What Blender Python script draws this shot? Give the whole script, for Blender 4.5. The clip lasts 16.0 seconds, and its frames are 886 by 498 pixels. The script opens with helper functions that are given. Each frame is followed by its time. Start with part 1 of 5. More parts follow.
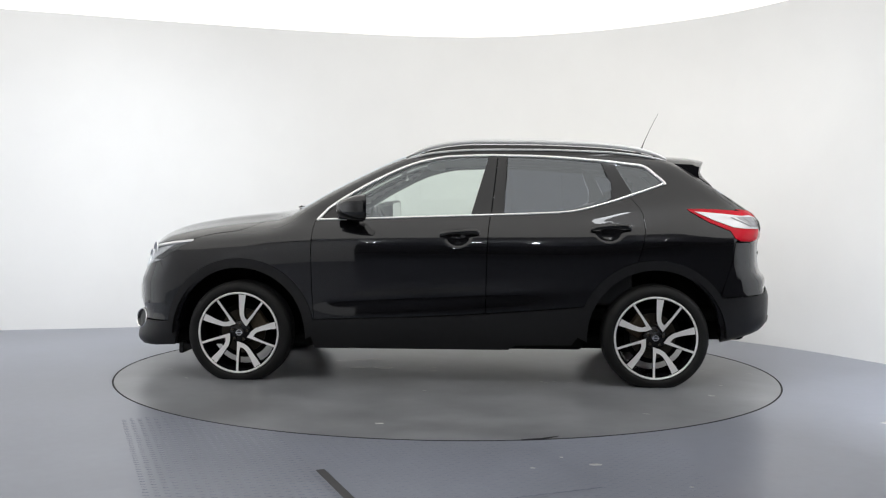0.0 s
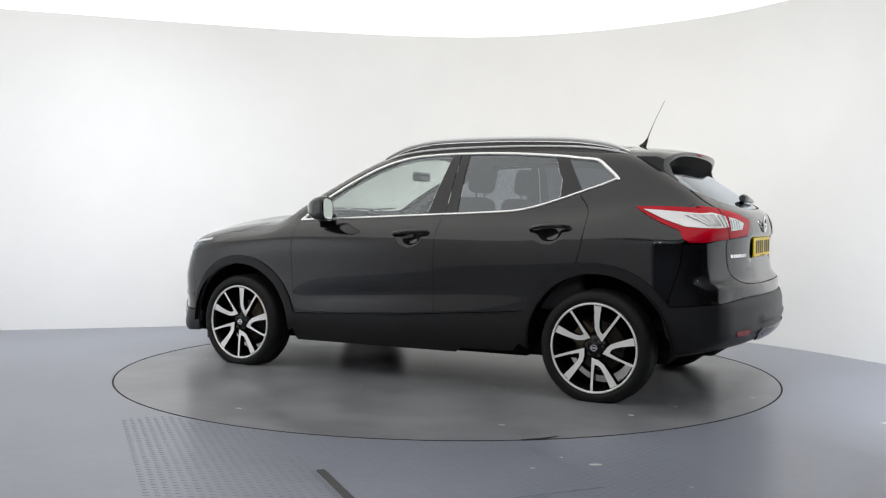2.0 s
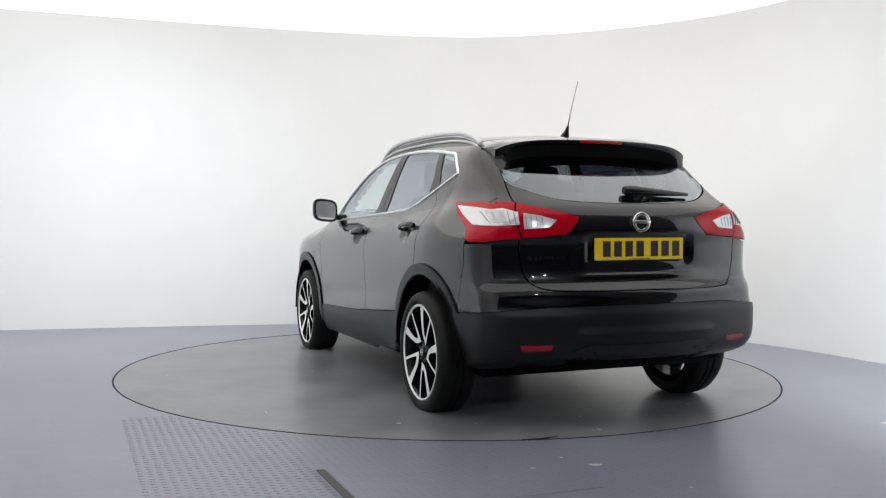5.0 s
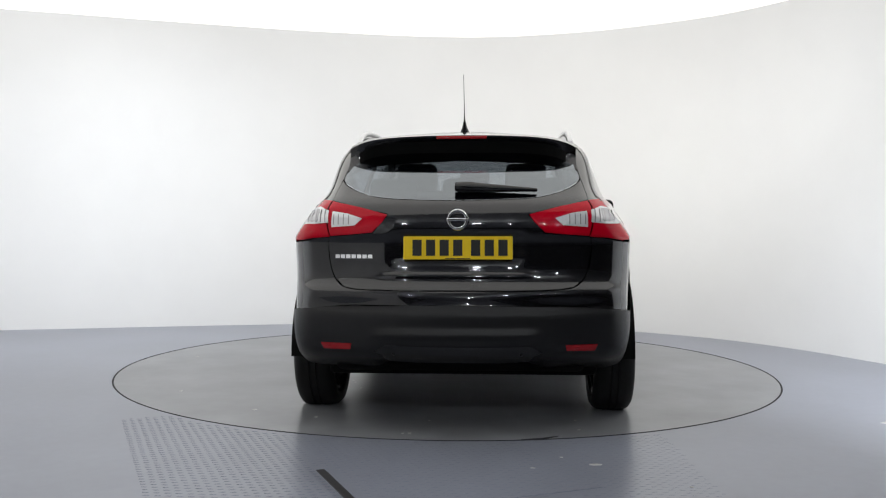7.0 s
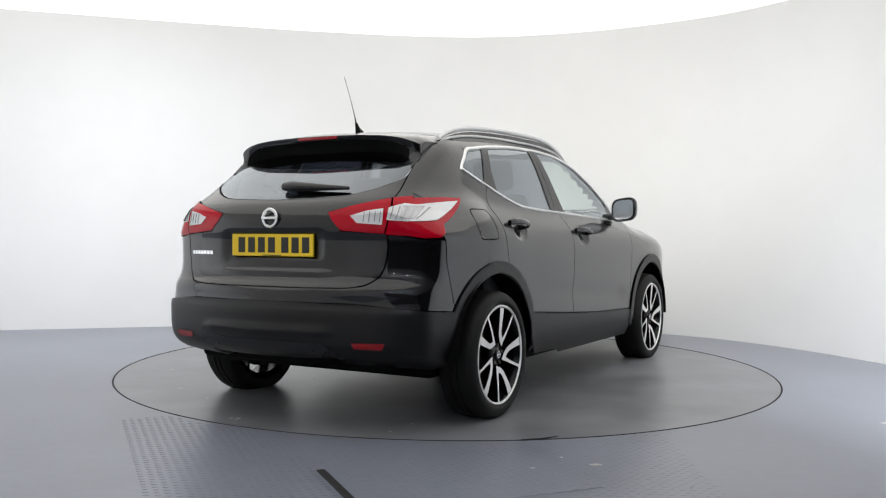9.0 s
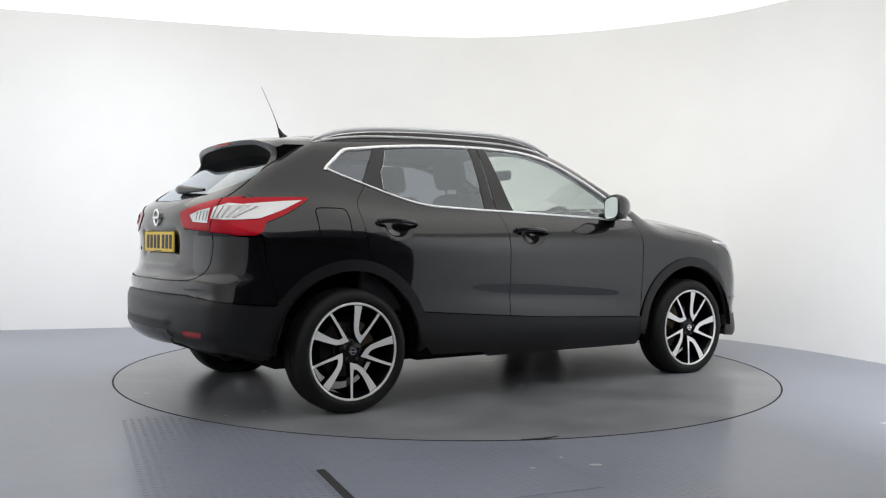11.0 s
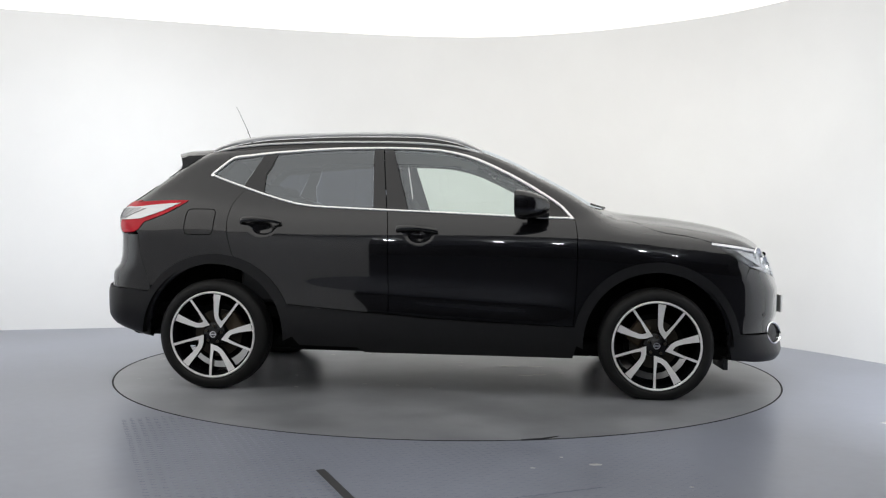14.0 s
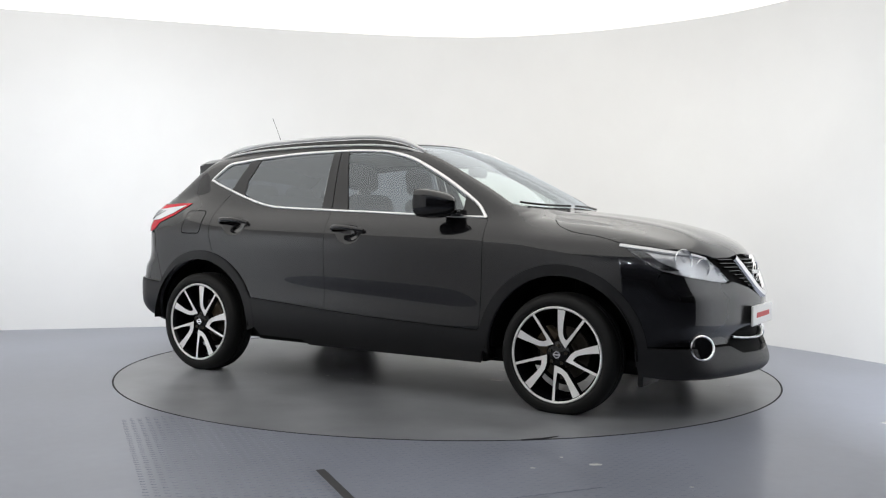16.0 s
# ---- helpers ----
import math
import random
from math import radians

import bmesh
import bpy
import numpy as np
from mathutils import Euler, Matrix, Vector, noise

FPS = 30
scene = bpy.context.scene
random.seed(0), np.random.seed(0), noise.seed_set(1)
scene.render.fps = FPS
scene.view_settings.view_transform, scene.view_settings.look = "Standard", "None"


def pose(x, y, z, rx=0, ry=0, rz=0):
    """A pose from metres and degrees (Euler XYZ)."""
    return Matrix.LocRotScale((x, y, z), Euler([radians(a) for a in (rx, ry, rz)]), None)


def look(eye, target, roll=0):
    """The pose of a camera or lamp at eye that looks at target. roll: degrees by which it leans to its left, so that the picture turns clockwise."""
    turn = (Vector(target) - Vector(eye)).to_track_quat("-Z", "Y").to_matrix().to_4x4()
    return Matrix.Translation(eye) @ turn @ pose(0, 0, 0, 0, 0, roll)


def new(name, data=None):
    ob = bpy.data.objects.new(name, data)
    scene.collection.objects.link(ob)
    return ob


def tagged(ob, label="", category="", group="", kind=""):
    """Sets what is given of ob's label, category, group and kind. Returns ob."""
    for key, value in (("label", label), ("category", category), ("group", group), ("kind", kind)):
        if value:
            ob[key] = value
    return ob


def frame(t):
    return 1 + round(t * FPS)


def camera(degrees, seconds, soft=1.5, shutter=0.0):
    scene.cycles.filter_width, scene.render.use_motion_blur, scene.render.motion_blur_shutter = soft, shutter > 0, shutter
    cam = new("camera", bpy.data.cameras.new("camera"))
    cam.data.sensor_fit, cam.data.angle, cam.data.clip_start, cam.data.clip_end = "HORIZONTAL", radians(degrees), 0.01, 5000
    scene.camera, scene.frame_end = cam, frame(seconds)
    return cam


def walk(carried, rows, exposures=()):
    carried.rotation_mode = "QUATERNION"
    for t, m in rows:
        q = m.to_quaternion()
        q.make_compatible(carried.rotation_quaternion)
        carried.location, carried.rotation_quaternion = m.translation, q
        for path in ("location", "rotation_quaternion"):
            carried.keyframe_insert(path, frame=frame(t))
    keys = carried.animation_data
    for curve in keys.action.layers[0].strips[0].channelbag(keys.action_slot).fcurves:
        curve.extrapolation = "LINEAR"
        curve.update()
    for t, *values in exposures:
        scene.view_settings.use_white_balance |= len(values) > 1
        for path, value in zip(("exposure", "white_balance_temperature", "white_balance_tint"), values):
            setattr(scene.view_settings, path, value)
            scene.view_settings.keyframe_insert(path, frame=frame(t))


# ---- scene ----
# A studio with a curved white wall; a car turns on a turntable before a camera that stands still.
cam = camera(52.12, 16.0, soft=1.2)
SHOT = pose(0.0, -6.428, 0.997, 90 - 1.424, 0, 0.324) @ pose(0, 0, 0, 0, 0, 0.603)
walk(cam, [(0.0, SHOT), (16.0, SHOT)], exposures=[(0.0, 0.0), (16.0, 0.0)])

TABLE_R = 2.229            # turntable radius
TURN_START, TURN_RATE = 177.083, -12.9563   # heading of the car in degrees, degrees per second
CEIL = 2.95                # ceiling height

# ---- world and light ----
world = bpy.data.worlds.new("hall_gloom")
scene.world = world
world.use_nodes = True
world.node_tree.nodes["Background"].inputs[0].default_value = (0.5, 0.55, 0.65, 1)
world.node_tree.nodes["Background"].inputs[1].default_value = 0.02


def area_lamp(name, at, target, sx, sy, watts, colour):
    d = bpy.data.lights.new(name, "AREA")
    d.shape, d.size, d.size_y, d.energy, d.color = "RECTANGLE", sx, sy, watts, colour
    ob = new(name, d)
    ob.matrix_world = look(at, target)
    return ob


# slim studio floods high behind the camera
for sx, sz, tx, ty, watts in ((-2.3, 2.62, -2.9, 2.3, 13), (-1.7, 2.74, -2.6, 2.3, 9), (-0.3, 2.78, 0.0, 2.9, 8), (0.5, 2.66, 0.3, 2.9, 8), (1.8, 2.74, 2.7, 1.6, 8), (2.6, 2.62, 2.7, 1.6, 9)):
    area_lamp("studio_flood", (sx, -7.0, sz), (tx, ty, 1.2), 0.14, 0.04, watts, (0.92, 0.96, 1.0))
# added fill lamps under the ceiling brighten the cove, each aimed at its foot
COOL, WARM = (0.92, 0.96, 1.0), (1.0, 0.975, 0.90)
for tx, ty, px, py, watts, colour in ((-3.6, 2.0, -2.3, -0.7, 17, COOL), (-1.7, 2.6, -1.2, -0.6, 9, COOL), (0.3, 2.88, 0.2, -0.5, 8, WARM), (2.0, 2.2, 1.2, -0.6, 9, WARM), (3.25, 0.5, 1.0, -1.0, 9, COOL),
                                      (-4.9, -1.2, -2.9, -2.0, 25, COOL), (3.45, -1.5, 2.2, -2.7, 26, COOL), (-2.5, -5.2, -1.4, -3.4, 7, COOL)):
    d = area_lamp("added_wall_fill", (px, py, 2.90), (tx, ty, 0.45), 1.0, 0.12, watts, colour)
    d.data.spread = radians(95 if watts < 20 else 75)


# ---- materials ----
def material(name, colour, rough=0.5, metal=0.0, coat=0.0, spec=0.5, grain=0.0, grain_scale=40.0, bump=0.0, bump_scale=200.0, rough_var=0.0):
    """A surface with colour variation, roughness variation and fine relief at real size."""
    m = bpy.data.materials.new(name)
    m.use_nodes = True
    nt = m.node_tree
    b = nt.nodes["Principled BSDF"]
    b.inputs["Base Color"].default_value = (*colour, 1)
    b.inputs["Roughness"].default_value = rough
    b.inputs["Metallic"].default_value = metal
    b.inputs["Coat Weight"].default_value = coat
    b.inputs["Coat Roughness"].default_value = 0.03
    b.inputs["Specular IOR Level"].default_value = spec
    tc = nt.nodes.new("ShaderNodeTexCoord")
    if grain or rough_var:
        n1 = nt.nodes.new("ShaderNodeTexNoise")
        n1.inputs["Scale"].default_value, n1.inputs["Detail"].default_value = grain_scale, 6
        n2 = nt.nodes.new("ShaderNodeTexNoise")
        n2.inputs["Scale"].default_value, n2.inputs["Detail"].default_value = grain_scale / 12, 4
        mix = nt.nodes.new("ShaderNodeMath")
        mix.operation = "ADD"
        for n in (n1, n2):
            nt.links.new(tc.outputs["Object"], n.inputs["Vector"])
        nt.links.new(n1.outputs["Fac"], mix.inputs[0])
        nt.links.new(n2.outputs["Fac"], mix.inputs[1])
        if grain:
            mr = nt.nodes.new("ShaderNodeMapRange")
            mr.inputs[1].default_value, mr.inputs[2].default_value = 0.6, 1.4
            mr.inputs[3].default_value, mr.inputs[4].default_value = 1 - grain, 1 + grain
            mul = nt.nodes.new("ShaderNodeVectorMath")
            mul.operation = "SCALE"
            mul.inputs[0].default_value = colour
            nt.links.new(mix.outputs[0], mr.inputs[0])
            nt.links.new(mr.outputs[0], mul.inputs["Scale"])
            nt.links.new(mul.outputs[0], b.inputs["Base Color"])
        if rough_var:
            rr = nt.nodes.new("ShaderNodeMapRange")
            rr.inputs[1].default_value, rr.inputs[2].default_value = 0.6, 1.4
            rr.inputs[3].default_value, rr.inputs[4].default_value = max(rough - rough_var, 0.02), rough + rough_var
            nt.links.new(mix.outputs[0], rr.inputs[0])
            nt.links.new(rr.outputs[0], b.inputs["Roughness"])
    if bump:
        nb = nt.nodes.new("ShaderNodeTexNoise")
        nb.inputs["Scale"].default_value, nb.inputs["Detail"].default_value = bump_scale, 3
        bp = nt.nodes.new("ShaderNodeBump")
        bp.inputs["Strength"].default_value, bp.inputs["Distance"].default_value = bump, 0.002
        nt.links.new(tc.outputs["Object"], nb.inputs["Vector"])
        nt.links.new(nb.outputs["Fac"], bp.inputs["Height"])
        nt.links.new(bp.outputs[0], b.inputs["Normal"])
    return m


def glow(name, colour, strength):
    m = bpy.data.materials.new(name)
    m.use_nodes = True
    b = m.node_tree.nodes["Principled BSDF"]
    b.inputs["Base Color"].default_value = (*(0.15 * c for c in colour), 1)
    b.inputs["Emission Color"].default_value = (*colour, 1)
    b.inputs["Emission Strength"].default_value = strength
    return m


def tinted_glass(name, tint, least=0.12, most=0.88):
    """Thin glass: what is behind shows through a tint, with a sharp mirror image on top."""
    m = bpy.data.materials.new(name)
    m.use_nodes = True
    nt = m.node_tree
    nt.nodes.remove(nt.nodes["Principled BSDF"])
    tr, gl, mx, lw = (nt.nodes.new("ShaderNode" + k) for k in ("BsdfTransparent", "BsdfGlossy", "MixShader", "LayerWeight"))
    tr.inputs[0].default_value = (*tint, 1)
    gl.inputs["Color"].default_value, gl.inputs["Roughness"].default_value = (0.88, 0.94, 1.0, 1), 0.0
    lw.inputs[0].default_value = 0.5
    power, gain = nt.nodes.new("ShaderNodeMath"), nt.nodes.new("ShaderNodeMath")
    power.operation, gain.operation, gain.use_clamp = "POWER", "MULTIPLY_ADD", True
    power.inputs[1].default_value, gain.inputs[1].default_value, gain.inputs[2].default_value = 3.2, most, least
    nt.links.new(lw.outputs["Facing"], power.inputs[0])
    nt.links.new(power.outputs[0], gain.inputs[0])
    nt.links.new(gain.outputs[0], mx.inputs[0])
    nt.links.new(tr.outputs[0], mx.inputs[1])
    nt.links.new(gl.outputs[0], mx.inputs[2])
    nt.links.new(mx.outputs[0], nt.nodes["Material Output"].inputs[0])
    return m


PAINT = material("black_car_paint", (0.0035, 0.0033, 0.0037), 0.32, 0.0, 1.0, 0.10, grain=0.08, grain_scale=60)
PAINT.node_tree.nodes["Principled BSDF"].inputs["Specular Tint"].default_value = (0.78, 0.82, 1.0, 1)
PAINT.node_tree.nodes["Principled BSDF"].inputs["Coat IOR"].default_value = 1.53
PLASTIC = material("dark_grained_plastic", (0.008, 0.008, 0.009), 0.36, spec=0.30, grain=0.2, grain_scale=300, bump=0.12, bump_scale=900)
GLOSS = material("gloss_black_trim", (0.006, 0.006, 0.007), 0.12, rough_var=0.02)
PILLAR = material("satin_black_pillar_film", (0.012, 0.012, 0.014), 0.33)
MATT = material("matt_black_inner", (0.003, 0.003, 0.003), 0.8, spec=0.12, grain=0.3)
RUBBER = material("tyre_rubber", (0.006, 0.006, 0.006), 0.6, spec=0.25, grain=0.25, grain_scale=120, bump=0.1)
CHROME = material("chrome", (0.82, 0.82, 0.83), 0.12, 1.0, rough_var=0.04)
SATIN = material("satin_chrome", (0.80, 0.80, 0.80), 0.33, 1.0)
ANODISED = material("silver_anodised", (0.62, 0.62, 0.63), 0.35, 0.35, grain=0.04, grain_scale=200)
MACHINED = material("machined_alloy", (0.86, 0.85, 0.84), 0.36, 0.4, grain=0.03, grain_scale=90)
BARREL = material("gloss_black_alloy", (0.004, 0.004, 0.005), 0.25, spec=0.3)
STEEL = material("brake_steel", (0.045, 0.038, 0.03), 0.5, 0.7, grain=0.3, grain_scale=60)
CALIPER = material("cast_caliper", (0.075, 0.052, 0.03), 0.6, 0.2, grain=0.3)
SEAT = material("seat_cloth", (0.02, 0.021, 0.024), 0.9, spec=0.2, grain=0.2, grain_scale=60)
DASH = material("dash_plastic", (0.02, 0.02, 0.022), 0.6, grain=0.2, grain_scale=200)
LINING = material("pale_headlining", (0.42, 0.41, 0.39), 0.9, grain=0.06, grain_scale=300)
GLASS = tinted_glass("green_tinted_glass", (0.84, 0.90, 0.86))
PRIVACY = tinted_glass("dark_privacy_glass", (0.165, 0.178, 0.212), 0.13, 0.87)
LENS = tinted_glass("clear_lens", (0.93, 0.94, 0.95), 0.045, 0.35)
RED = material("red_lamp_lens", (0.42, 0.001, 0.012), 0.06, spec=0.22, grain=0.12, grain_scale=160)
RED_DEEP = material("red_reflector", (0.28, 0.004, 0.008), 0.25, grain=0.2, grain_scale=400)
LAMP_WHITE = material("white_lamp_lens", (0.66, 0.66, 0.68), 0.10, 0.25, coat=0.6, grain=0.08, grain_scale=120)
LAMP_GREY = material("lamp_reflector", (0.48, 0.48, 0.50), 0.2, 0.6, grain=0.15, grain_scale=60)
LAMP_RIB = material("lamp_rib_shade", (0.34, 0.33, 0.34), 0.25, 0.5, grain=0.2, grain_scale=80)
YELLOW = material("yellow_plate", (0.80, 0.56, 0.012), 0.35, grain=0.03)
PLATE_WHITE = material("white_plate", (0.75, 0.75, 0.74), 0.35, grain=0.03)
INK = material("black_print", (0.01, 0.01, 0.01), 0.5)
RED_INK = material("red_print", (0.55, 0.06, 0.06), 0.5)
WALL = material("white_cove_paint", (0.80, 0.80, 0.80), 0.55, grain=0.02, grain_scale=3, bump=0.03, bump_scale=60)
CEILING = material("white_ceiling_paint", (0.82, 0.81, 0.78), 0.6, grain=0.02, grain_scale=3)
HALL = material("dark_hall_drape", (0.022, 0.018, 0.013), 0.9, grain=0.3, grain_scale=8)
PIT = material("black_pit", (0.01, 0.01, 0.01), 0.8)
# glossy near-white, also the painted gleam of wet patches on the turntable
DEBRIS = material("pale_flakes", (0.72, 0.72, 0.70), 0.16, grain=0.2)
DARKMARK = material("dark_steel_slot", (0.03, 0.03, 0.033), 0.4, 0.3, grain=0.3)
STRETCH = glow("stretch_ceiling_light", (1.0, 0.985, 0.945), 1.25)


def floor_paint(name, colour, rough, stain=0.12, size=1.1):
    """Grey floor paint, worn and smeared."""
    m = material(name, colour, rough)
    nt = m.node_tree
    b = nt.nodes["Principled BSDF"]
    tc = nt.nodes["Texture Coordinate"]
    stains, fine = nt.nodes.new("ShaderNodeTexNoise"), nt.nodes.new("ShaderNodeTexNoise")
    for n, s, d in ((stains, size, 4), (fine, 16, 2)):
        n.inputs["Scale"].default_value, n.inputs["Detail"].default_value = s, d
        nt.links.new(tc.outputs["Object"], n.inputs["Vector"])
    ramp = nt.nodes.new("ShaderNodeMapRange")
    ramp.inputs[1].default_value, ramp.inputs[2].default_value = 0.35, 0.68
    ramp.inputs[3].default_value, ramp.inputs[4].default_value = 1 - stain, 1 + stain
    nt.links.new(stains.outputs["Fac"], ramp.inputs[0])
    r2 = nt.nodes.new("ShaderNodeMapRange")
    r2.inputs[1].default_value, r2.inputs[2].default_value = 0.3, 0.7
    r2.inputs[3].default_value, r2.inputs[4].default_value = 0.965, 1.035
    nt.links.new(fine.outputs["Fac"], r2.inputs[0])
    mm = nt.nodes.new("ShaderNodeMath")
    mm.operation = "MULTIPLY"
    nt.links.new(ramp.outputs[0], mm.inputs[0])
    nt.links.new(r2.outputs[0], mm.inputs[1])
    sc = nt.nodes.new("ShaderNodeVectorMath")
    sc.operation = "SCALE"
    sc.inputs[0].default_value = colour
    nt.links.new(mm.outputs[0], sc.inputs["Scale"])
    nt.links.new(sc.outputs[0], b.inputs["Base Color"])
    rr = nt.nodes.new("ShaderNodeMapRange")
    rr.inputs[1].default_value, rr.inputs[2].default_value = 0.7, 1.3
    rr.inputs[3].default_value, rr.inputs[4].default_value = rough - 0.015, rough + 0.03
    nt.links.new(mm.outputs[0], rr.inputs[0])
    nt.links.new(rr.outputs[0], b.inputs["Roughness"])
    return m


FLOOR = floor_paint("grey_floor_paint", (0.190, 0.204, 0.248), 0.295, 0.08)
TABLE = floor_paint("worn_turntable_paint", (0.182, 0.188, 0.200), 0.305, 0.26, 2.2)


# ---- small building tools ----
def mesh_object(name, verts, faces, mat, parent=None, label="", smooth=False, normals=None):
    me = bpy.data.meshes.new(name)
    me.from_pydata([tuple(v) for v in verts], [], [tuple(f) for f in faces])
    if smooth or normals is not None:
        me.polygons.foreach_set("use_smooth", [True] * len(me.polygons))
    me.update()
    if normals is not None:
        me.normals_split_custom_set_from_vertices([tuple(n) for n in normals])
    me.materials.append(mat)
    ob = new(name, me)
    if parent is not None:
        ob.parent = parent
    if label:
        tagged(ob, label)
    return ob


def part(name, bm, mat, parent=None, label="", smooth=True, angle=40):
    """Links a bmesh as one mesh object under a thing or a part."""
    bmesh.ops.recalc_face_normals(bm, faces=bm.faces)
    me = bpy.data.meshes.new(name)
    for f in bm.faces:
        f.smooth = smooth
    if smooth:
        for e in bm.edges:
            if len(e.link_faces) == 2 and e.calc_face_angle(0) > radians(angle):
                e.smooth = False
    bm.to_mesh(me)
    bm.free()
    me.materials.append(mat)
    ob = new(name, me)
    if parent is not None:
        ob.parent = parent
    if label:
        tagged(ob, label)
    return ob


def box(bm, x0, x1, y0, y1, z0, z1, bevel=0.0, m=None):
    """A box with rounded edges added to a bmesh."""
    r = bmesh.ops.create_cube(bm, size=1.0)
    vs = r["verts"]
    bmesh.ops.scale(bm, vec=(x1 - x0, y1 - y0, z1 - z0), verts=vs)
    bmesh.ops.translate(bm, vec=((x0 + x1) / 2, (y0 + y1) / 2, (z0 + z1) / 2), verts=vs)
    if bevel:
        es = list({e for v in vs for e in v.link_edges})
        r = bmesh.ops.bevel(bm, geom=es, offset=bevel, segments=3, profile=0.5, affect="EDGES")
        vs = list({v for f in r["faces"] for v in f.verts} | {v for v in vs if v.is_valid})
    if m is not None:
        bmesh.ops.transform(bm, matrix=m, verts=vs)
    return vs


def lathe(bm, profile, n, axis_y=True):
    """Turns a profile of (radius, depth) about the y axis."""
    rings = []
    for r, d in profile:
        rings.append([bm.verts.new((r * math.cos(2 * math.pi * i / n), d, r * math.sin(2 * math.pi * i / n))) for i in range(n)])
    for a, b in zip(rings, rings[1:]):
        for i in range(n):
            bm.faces.new((a[i], a[(i + 1) % n], b[(i + 1) % n], b[i]))
    return rings


def tube(bm, pts, radii, n=10, caps=True):
    """A round bar along points."""
    pts = [Vector(q) for q in pts]
    rings = []
    for i, q in enumerate(pts):
        d = (pts[min(i + 1, len(pts) - 1)] - pts[max(i - 1, 0)]).normalized()
        u = d.orthogonal().normalized() if abs(d.z) > 0.9 else d.cross(Vector((0, 0, 1))).normalized()
        w = d.cross(u)
        r = radii[i] if isinstance(radii, (list, tuple)) else radii
        rings.append([bm.verts.new(q + r * (math.cos(2 * math.pi * k / n) * u + math.sin(2 * math.pi * k / n) * w)) for k in range(n)])
    for a, b in zip(rings, rings[1:]):
        for i in range(n):
            bm.faces.new((a[i], a[(i + 1) % n], b[(i + 1) % n], b[i]))
    if caps:
        bm.faces.new(rings[0])
        bm.faces.new(rings[-1])


def catmull(pts, step=0.02):
    """A smooth open line through points of the plane, in short steps."""
    q = [np.array(a, float) for a in pts]
    if len(q) < 3:
        q = [q[0], (q[0] + q[-1]) / 2, q[-1]]
    out = []
    for i in range(len(q) - 1):
        p0, p1, p2, p3 = q[max(i - 1, 0)], q[i], q[i + 1], q[min(i + 2, len(q) - 1)]
        n = max(2, int(np.linalg.norm(p2 - p1) / step))
        for k in range(n):
            t = k / n
            out.append(0.5 * (2 * p1 + (p2 - p0) * t + (2 * p0 - 5 * p1 + 4 * p2 - p3) * t * t + (3 * p1 - p0 - 3 * p2 + p3) * t ** 3))
    out.append(q[-1])
    return out


# ---- the studio ----
def cove():
    """The wall's plan: a long flat sweep, a round corner, then round to both sides of the open front."""
    back = [(-1.6, -5.68), (-2.3, -5.45), (-3.5, -4.6), (-4.75, -2.6), (-4.95, -0.8), (-4.75, 0.9), (-4.3, 1.72), (-3.46, 2.06), (-2.18, 2.47), (-1.33, 2.70), (-0.4, 2.88), (0.4, 2.89),
            (1.14, 2.68), (1.8, 2.33), (2.46, 1.81), (2.9, 1.2), (3.15, 0.69), (3.36, 0.1), (3.5, -0.9), (3.5, -2.0), (3.42, -2.9)]
    line = catmull(back, 0.08)
    return [Vector((a[0], a[1], 0)) for a in line]


def build_wall():
    line = cove()
    n = len(line)
    verts, faces = [], []
    for i, q in enumerate(line):
        d = (line[min(i + 1, n - 1)] - line[max(i - 1, 0)]).normalized()
        out = Vector((-d.y, d.x, 0))
        for off in (0.0, 0.15):
            for z in (-0.05, CEIL + 0.1):
                verts.append(q + out * off + Vector((0, 0, z)))
    m = len(verts)
    verts += [v.copy() for v in verts]
    for i in range(n - 1):
        a, b = 4 * i, 4 * i + 4
        faces += [(a, b, b + 1, a + 1), (a + 2, a + 3, b + 3, b + 2), (m + a, m + a + 2, m + b + 2, m + b), (m + a + 1, m + b + 1, m + b + 3, m + a + 3)]
    faces += [(m, m + 1, m + 3, m + 2), (m + 4 * n - 4, m + 4 * n - 2, m + 4 * n - 1, m + 4 * n - 3)]
    ob = mesh_object("wall_cove", verts, faces, WALL)
    for f in ob.data.polygons:
        f.use_smooth = max(f.vertices) < m
    tagged(ob, "curved white-painted studio cove wall", "wall", kind="structure")


